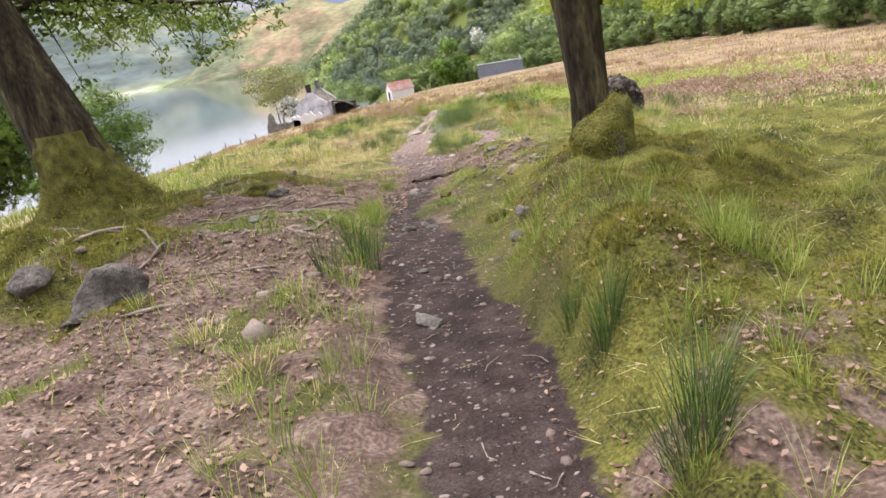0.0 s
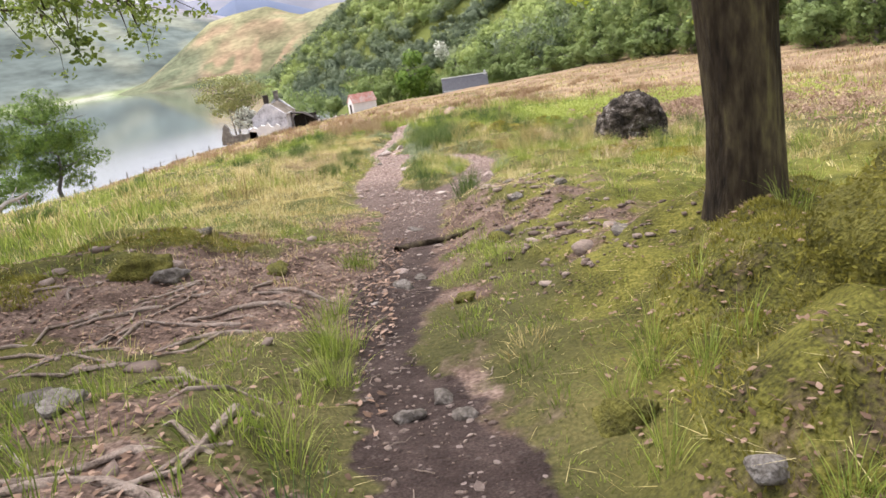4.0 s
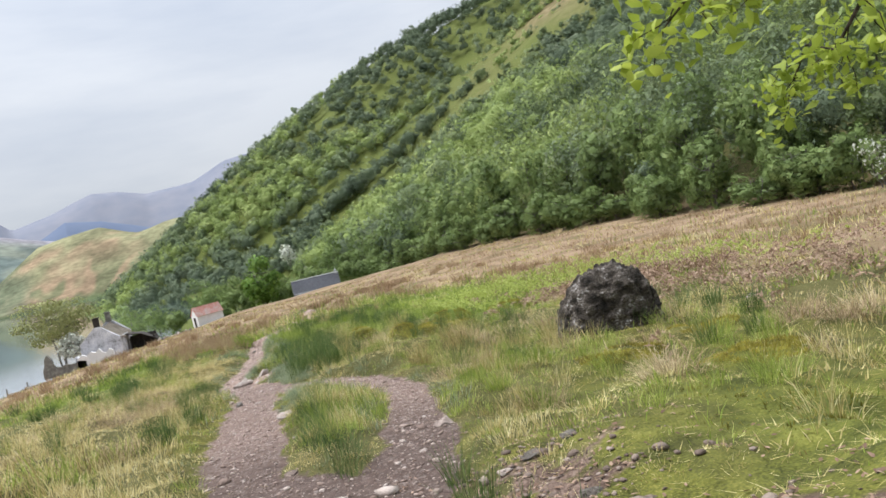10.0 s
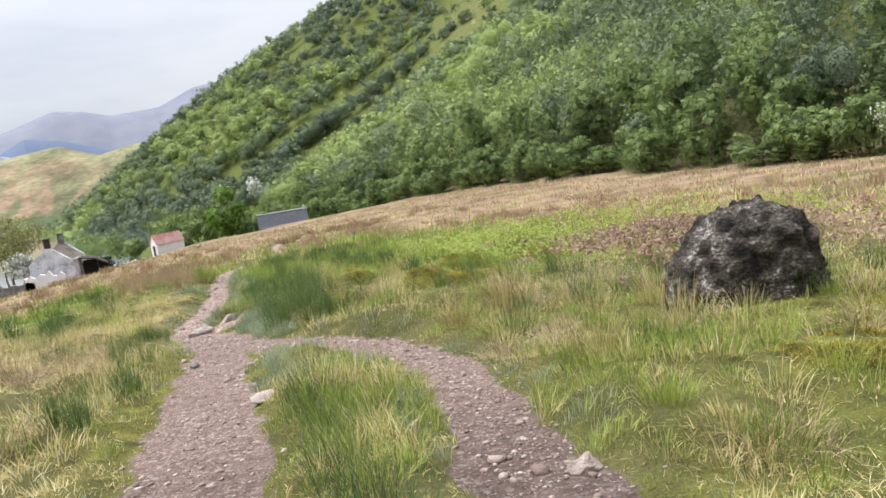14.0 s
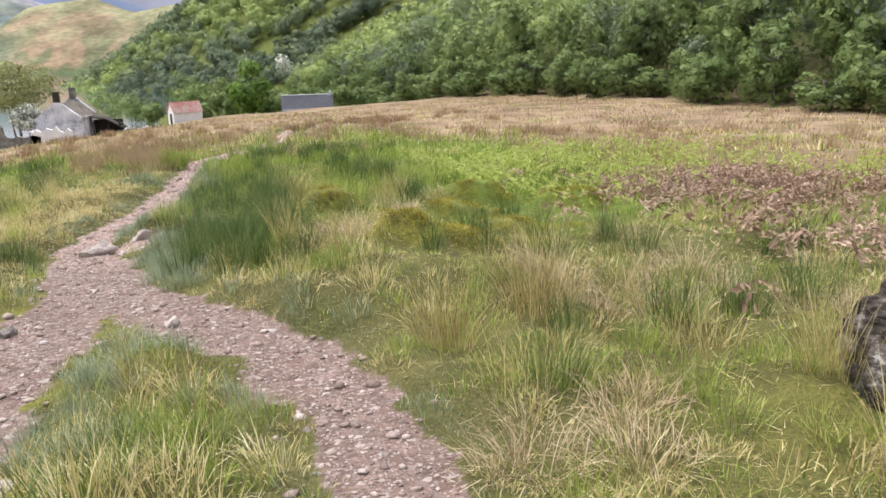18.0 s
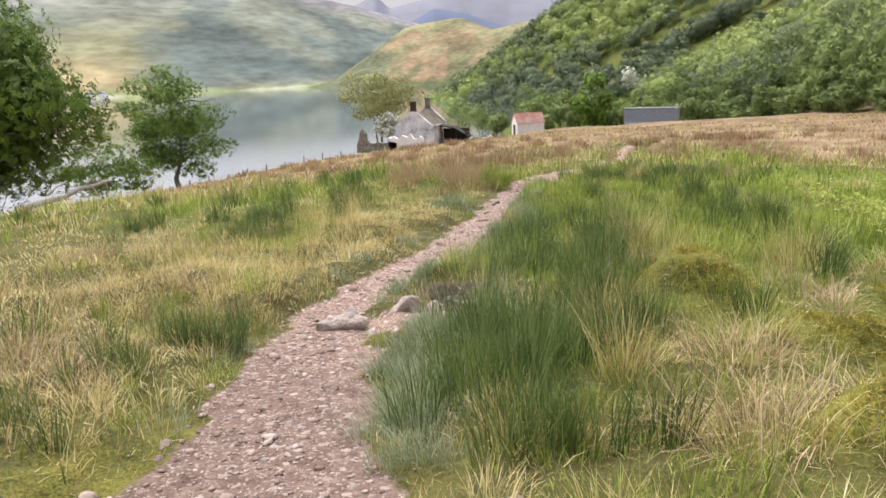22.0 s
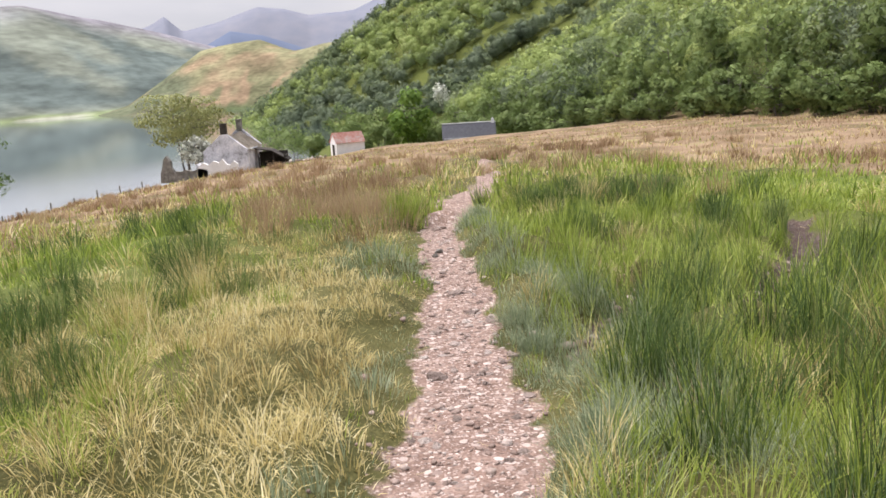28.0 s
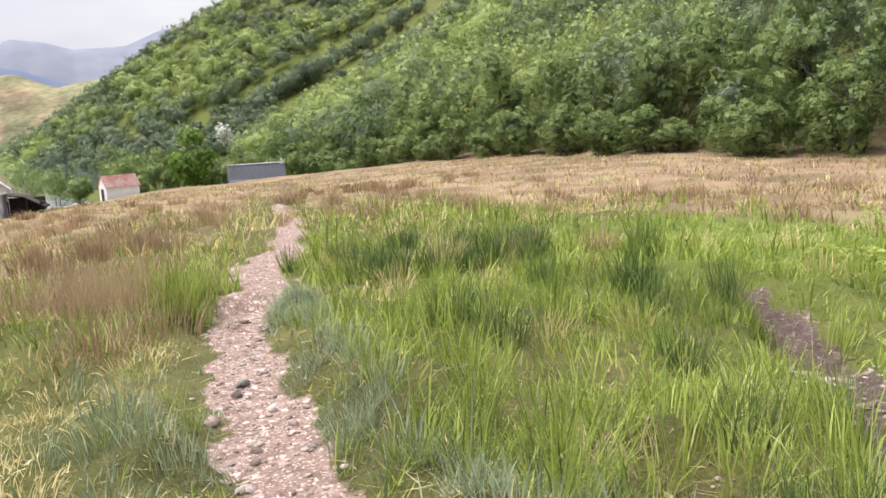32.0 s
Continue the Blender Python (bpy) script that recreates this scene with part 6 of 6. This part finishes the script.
dark_spots = [(-1.02, 5.9, .6), (-1.1, 6.4, .45), (-1.2, 5.4, .35), (-.15, 14.2, .5), (-.2, 13.2, .45), (-.05, 15.2, .5), (.05, 16.3, .4), (3.1, 24.08, .8), (3.88, 24.22, .7), (4.57, 24.44, .8), (2.45, 31.71, .8)]
dark_spots += scattered(84, -1.1, .6, 26.6, 36, 1, .5, .95, .25) + scattered(12, 1.3, 3, 31, 36.5, 9, .5, .9) + scattered(18, -9, -5.2, 36, 47, 2, .6, 1.0) + scattered(22, -3.4, -2.6, 22, 30, 3, .3, .55, .1)
dark_spots += scattered(30, 1.2, 6.5, 18, 31, 4, .4, .75) + scattered(26, -1, 3.5, 36, 46, 5, .6, 1.0) + scattered(16, -.3, 4, 43, 45.5, 8, .7, 1) + scattered(22, -14, -4, 24, 40, 6, .5, .9) + scattered(22, -6.3, -3.9, 34, 39, 7, .6, .95)
clumps("rushes", dark_spots, RUSH, "dark green rushes growing in dense tufts", 150, .56, .24, .0062, 11)
clumps("rush_tuft", [(.57, 2.2, .75), (.45, 3.1, .5), (.36, 3.6, .3), (-2.72, 28.7, .95), (-2.9, 28.45, .7), (-3.0, 27.9, .6)], RUSH, "thick dark green rush tuft beside the path", 300, .42, .15, .0042, 19, .45, group="rush tufts beside the path")
clumps("island_grass", [(-.75 + .12 * math.sin(k), 17.7 + .34 * k, .75) for k in range(16)] + [(-.2 + .04 * k, 22.8, .4) for k in range(2)], RUSH, "tufted grass on the strip where the path forks", 130, .36, .3, .0045, 12, .55, "grass")
clumps("pale_tufts", scattered(70, -10, -2.9, 21, 36, 21, .5, 1.1) + scattered(45, 1.3, 7, 14, 30, 22, .4, .9, .3) + scattered(30, -1, 6, 36, 50, 23, .5, 1) + [(1.65, 23.1, 1.15), (.9, 26.6, 1), (3.06, 23.7, .9), (1.2, 28.4, 1.0), (-.7, 19.4, .6)], STRAW, "tufts of pale withered grass", 110, .42, .3, .0045, 13, .75, "grass")
clumps("straw_tuft", [(2.18, 24.5, 1.3), (.6, 33.6, 1.2), (.85, 32.1, 1.25), (.34, 27.75, .65), (2.3, 32.3, 1.1), (.2, 29.5, .8), (1.3, 24.0, .9), (2.9, 21.6, .8), (1.6, 20.7, .8), (-5.0, 36.6, 1.1), (-4.6, 37.5, 1.0), (.92, 43.4, .9), (3.3, 22.6, .9)], STRAW, "tall tuft of bleached standing straw", 190, .66, .22, .0046, 24, .5, "grass", "straw tufts")
clumps("fresh_tufts", scattered(120, 1.2, 6, 16, 29, 31, .4, .8, .3) + scattered(60, -.8, 3.6, 35.5, 46, 32, .6, 1) + scattered(40, -9, -3, 12, 22, 33, .4, .8) + scattered(40, -6.5, -3.5, 33, 40, 39, .5, .9) + scattered(60, .6, 3.4, 28, 36, 40, .45, .8) + scattered(26, -1.35, -1.05, 4.5, 12, 34, .3, .5, .02) + scattered(24, .1, .7, 3.5, 8, 35, .2, .38, .02) + scattered(40, .3, 1.6, 1.7, 5, 45, .14, .3, .1) + scattered(46, .6, 4.5, 3, 13, 36, .25, .5, .2) + scattered(60, -2.9, 1.3, 16, 42, 37, .25, .45, .03) + scattered(20, -1.4, -.5, 1.5, 4.5, 38, .25, .45, .02), GREEN, "tufts of fresh green grass", 120, .36, .24, .004, 14, .6, "grass")
clumps("bright_rushes", [p for p in scattered(66, -1.1, 3.2, 36.5, 44, 51, .6, 1.0) if all(float(wet(np.array(p[0] + k * .2), np.array(p[1] + k * .4))) < .2 for k in range(4))] + scattered(14, -2.6, -2.2, 41.5, 44, 52, .4, .7, .1), GREEN, "tall bright green grass and rushes beside the path", 140, .6, .28, .006, 16, .4)
clumps("sedge_fringe", scattered(60, -1.35, -.6, 26.6, 30.6, 71, .45, .8, .04) + scattered(26, -2.05, -1.7, 30.4, 32.2, 72, .4, .6, .03) + scattered(60, -1.6, -.7, 32, 36.5, 73, .45, .8, .04) + scattered(30, -1.6, -1.1, 37, 42, 75, .45, .75, .04) + scattered(24, -1.2, -.3, 22.6, 25, 76, .3, .5, .03), SEDGE, "dense grey-green sedge fringing the path", 150, .27, .22, .0046, 20, .65, "grass")
clumps("withered_tussock", [(.97, 26.93, 1.5), (2.32, 24.95, 1.2), (4.05, 25.4, 1.5), (1.3, 22.22, .9), (1.82, 22.11, .9), (1.27, 26.78, 1.2), (-4.78, 29.5, 1.5), (-6.96, 33.2, 1.5), (-6.2, 33.6, 1.3), (-3.9, 27.85, 1.6), (-3.4, 27.5, 1.2), (-4.5, 27.2, 1.3), (1.0, 28.3, 1.2), (5.0, 18.9, 1.2), (5.6, 18.2, 1.2)] + scattered(26, 1.2, 6, 17, 32, 63, .6, 1.1, .3) + scattered(12, -1.0, 2.2, 29, 37, 65, .5, .9, .4) + scattered(18, -7, -3.2, 22, 34, 64, .6, 1.1, .3), HAY, "collapsed tan tussock of last year's grass", 210, .4, .3, .005, 18, 1.2, "grass", "collapsed tussocks")
clumps("short_straw", scattered(34, -4.8, -2.7, 35, 41, 61, .5, 1.0, .2) + scattered(60, -7, -2.8, 24, 34, 62, .5, 1.1, .3), STRAW, "short bleached grass beside the path", 100, .2, .34, .005, 17, .95, "grass")
clumps("brown_tuft", [(-3.1, 42.3, 1.2), (-3.5, 42.8, 1.2), (-4.0, 43.4, 1.3), (-2.7, 42.5, .9), (-3.3, 43.6, 1.1), (-2.3, 43.5, .8), (1.0, 43.8, .8), (2.4, 44.2, .9), (3.4, 43.6, .9)] + scattered(26, -7, -2.6, 40, 54, 41, .8, 1.3), RUST, "tuft of rust-brown rushes by the path", 110, .6, .34, .006, 15, .4, group="brown rush tufts")
clumps("brown_tufts", scattered(120, -30, 18, 56, 92, 42, 1, 1.8) + scattered(30, 8, 26, 30, 60, 43, .8, 1.4), RUST, "tufts of rust-brown rushes", 64, .5, .36, .006, 25, .5)


def fronds(name, spots, mat, label, height, seed, dead):
    """Bracken: stems with side leaflets."""
    r = np.random.default_rng(seed)
    pts, nrm = [], []
    for x, y in spots:
        z = float(land(x, y))
        a, h = r.uniform(0, 6.28), height * r.uniform(.6, 1.2)
        for k in range(40):
            u = (k + 1) / 40
            side = (-1 if k % 2 else 1) * .22 * (1.15 - u) * r.uniform(.6, 1.2)
            reach = u * .38
            px = x + math.cos(a) * reach - math.sin(a) * side
            py = y + math.sin(a) * reach + math.cos(a) * side
            pz = z + h * (math.sin(u * (2.6 if dead else 1.9)) if dead else .35 + .65 * u ** .6)
            pts.append((px, py, max(pz, z + .03)))
            nrm.append((0, 0, 1))
    v, f = cards(np.array(pts), np.array(nrm, float), .034, seed + 1, 3.0, .8)
    tagged(new(name, np_mesh(name, v, f, mat)), label, "bracken", kind="stuff")


r6 = np.random.default_rng(66)
dead = [(r6.normal(cx, sx), r6.normal(cy, sy)) for cx, cy, sx, sy, n in ((8.7, 32.5, 1.5, 1.3, 330), (7, 26.5, 1.3, .8, 60), (12, 30, 3, 3, 150), (11, 22, 3, 2, 130)) for _ in range(n)]
live = [(r6.normal(cx, sx), r6.normal(cy, sy)) for cx, cy, sx, sy, n in ((5.8, 34.5, 1.5, 2, 150), (8, 37.5, 2.5, 1.6, 120), (13, 33, 2, 2, 60), (11, 40, 3, 2, 60)) for _ in range(n)]
fronds("dead_bracken", dead, BRACKEN, "flattened pinkish-brown dead bracken", .35, 5, True)
fronds("young_bracken", [q for q in live if q[0] > 3.8], FERN, "fresh light green bracken fronds", .5, 6, False)


def pebbles(name, n, size, seed, mat, label, zone):
    """Many small faceted stones lying on the trodden ground, in one piece."""
    r = np.random.default_rng(seed)
    bm = bmesh.new()
    bmesh.ops.create_icosphere(bm, subdivisions=1, radius=.5)
    ball = np.array([v.co for v in bm.verts])
    tris = np.array([[v.index for v in f.verts] for f in bm.faces])
    bm.free()
    x, y = zone(r, n)
    z = land(x, y)
    n = len(x)
    s = size * r.lognormal(0, .62, n)
    p = ball[None] * (1 + r.uniform(-.38, .3, (n, len(ball), 1)))
    p *= (s[:, None] * np.stack([r.uniform(.8, 1.5, n), r.uniform(.7, 1.2, n), r.uniform(.35, .7, n)], -1))[:, None]
    a = r.uniform(0, 6.28, n)
    ca, sa = np.cos(a)[:, None], np.sin(a)[:, None]
    v = np.stack([x[:, None] + p[..., 0] * ca - p[..., 1] * sa, y[:, None] + p[..., 0] * sa + p[..., 1] * ca, z[:, None] + p[..., 2] + s[:, None] * .1], -1)
    f = tris[None] + (np.arange(n) * len(ball))[:, None, None]
    tagged(new(name, np_mesh(name, v.reshape(-1, 3), f.reshape(-1, 3), mat)), label, "gravel", kind="stuff")


def on_line(line, y0, y1, slack):
    def zone(r, n):
        a = np.array(line)
        y = r.uniform(y0, y1, n)
        x = np.interp(y, a[:, 0], a[:, 1]) + r.normal(0, .5, n) * (np.interp(y, a[:, 0], a[:, 2]) + slack)
        return x, y
    return zone


LOOSE = material("loose_gravel", [(.20, .145, .122), (.29, .215, .182), (.39, .305, .265), (.52, .44, .40)], 6, .9, .4, 60, island=.75)
EARTHY = material("earth_stones", [(.12, .088, .072), (.20, .15, .125), (.36, .29, .25)], 6, .9, .4, 60, island=.75)
pebbles("gravel", 4400, .017, 1, LOOSE, "loose pinkish-grey gravel of the path", on_line(MAIN, 14, 42, .1))
pebbles("gravel", 2100, .017, 2, LOOSE, "loose pinkish-grey gravel of the forking path", on_line(FORK, 16, 27.2, .1))
pebbles("path_grit", 1300, .012, 3, EARTHY, "small stones pressed into the dark earth path", on_line(MAIN, 1, 14, .1))
pebbles("bank_stones", 1100, .028, 4, EARTHY, "stones washed out of the bank", lambda r, n: (r.normal(.45, .4, n), r.uniform(9, 16.5, n)))
pebbles("scattered_stones", 220, .04, 5, EARTHY, "stones lying among roots and leaves", lambda r, n: (r.uniform(-4, -1.2, n), r.uniform(2.5, 12.5, n)))
pebbles("ditch_stones", 150, .035, 6, LOOSE, "pale stones by the wet ditch", on_line(DITCH, 35.4, 38, .2))
pebbles("ditch_stones", 130, .035, 7, LOOSE, "pale stones along the rill beside the path", on_line(RILL, 34.7, 36.4, .15))


def litter(n, seed, zone, size):
    r = np.random.default_rng(seed)
    x, y = zone(r, n)
    c, w = cover(x, y)
    ok = r.random(n) < np.clip(c[:, 1] + .12, 0, 1)
    x, y = x[ok], y[ok]
    v, f = cards(np.stack([x, y, land(x, y) + .015], -1), np.tile([0, 0, 1.6], (len(x), 1)), size, seed, 1.7, .4, True)
    return v, f


merged("leaf_litter", [litter(16000, 1, lambda r, n: (r.uniform(-4.6, -.9, n), r.uniform(1, 12.5, n)), .026), litter(12000, 2, lambda r, n: (r.uniform(.1, 2.4, n), r.uniform(1.2, 9, n)), .019), litter(7000, 3, lambda r, n: (r.uniform(-.5, 1.9, n), r.uniform(8.5, 17, n)), .022), litter(5000, 4, lambda r, n: (r.uniform(-3, -1.2, n), r.uniform(12, 16, n)), .022)], DRYLEAF, "brown fallen leaves lying on the bare ground", "leaves")

# the larger loose stones of the path, each a piece of the ground
PATHSTONE = material("path_stone", [(.16, .12, .105), (.30, .235, .205), (.42, .345, .31), (.56, .50, .46)], 3, .95, .8, 12, place="obj", per_object=.6)
shapes = [rock_bm((1, .75, .42), 900 + k, 2, .12) for k in range(6)]
stone_me = []
for k, bm in enumerate(shapes):
    me = bpy.data.meshes.new("stone")
    bm.to_mesh(me)
    bm.free()
    me.materials.append(PATHSTONE)
    stone_me.append(me)
r8 = np.random.default_rng(808)


def path_stones(n, line, y0, y1, size, slack=.0):
    a = np.array(line)
    for k in range(n):
        y = r8.uniform(y0, y1)
        w = float(np.interp(y, a[:, 0], a[:, 2])) + slack
        x = float(np.interp(y, a[:, 0], a[:, 1])) + r8.uniform(-1, 1) * w
        e = size * r8.lognormal(0, .45)
        ob = new("stone", stone_me[int(r8.integers(0, 6))])
        ob.matrix_basis = pose(x, y, float(land(x, y)) - .13 * e, r8.uniform(-12, 12), r8.uniform(-12, 12), r8.uniform(0, 360)) @ Matrix.Scale(e, 4)
        ob.parent = ground


path_stones(60, MAIN, 2.5, 14, .045)
path_stones(70, MAIN, 14, 26, .06, .05)
path_stones(50, FORK, 17, 27, .06, .05)
path_stones(60, MAIN, 26, 33, .06)
path_stones(90, MAIN, 33, 37, .075, .05)
path_stones(40, MAIN, 37, 42, .065)
path_stones(9, DITCH, 35.5, 37.8, .09, .1)
path_stones(12, RILL, 34.8, 36.3, .09, .1)
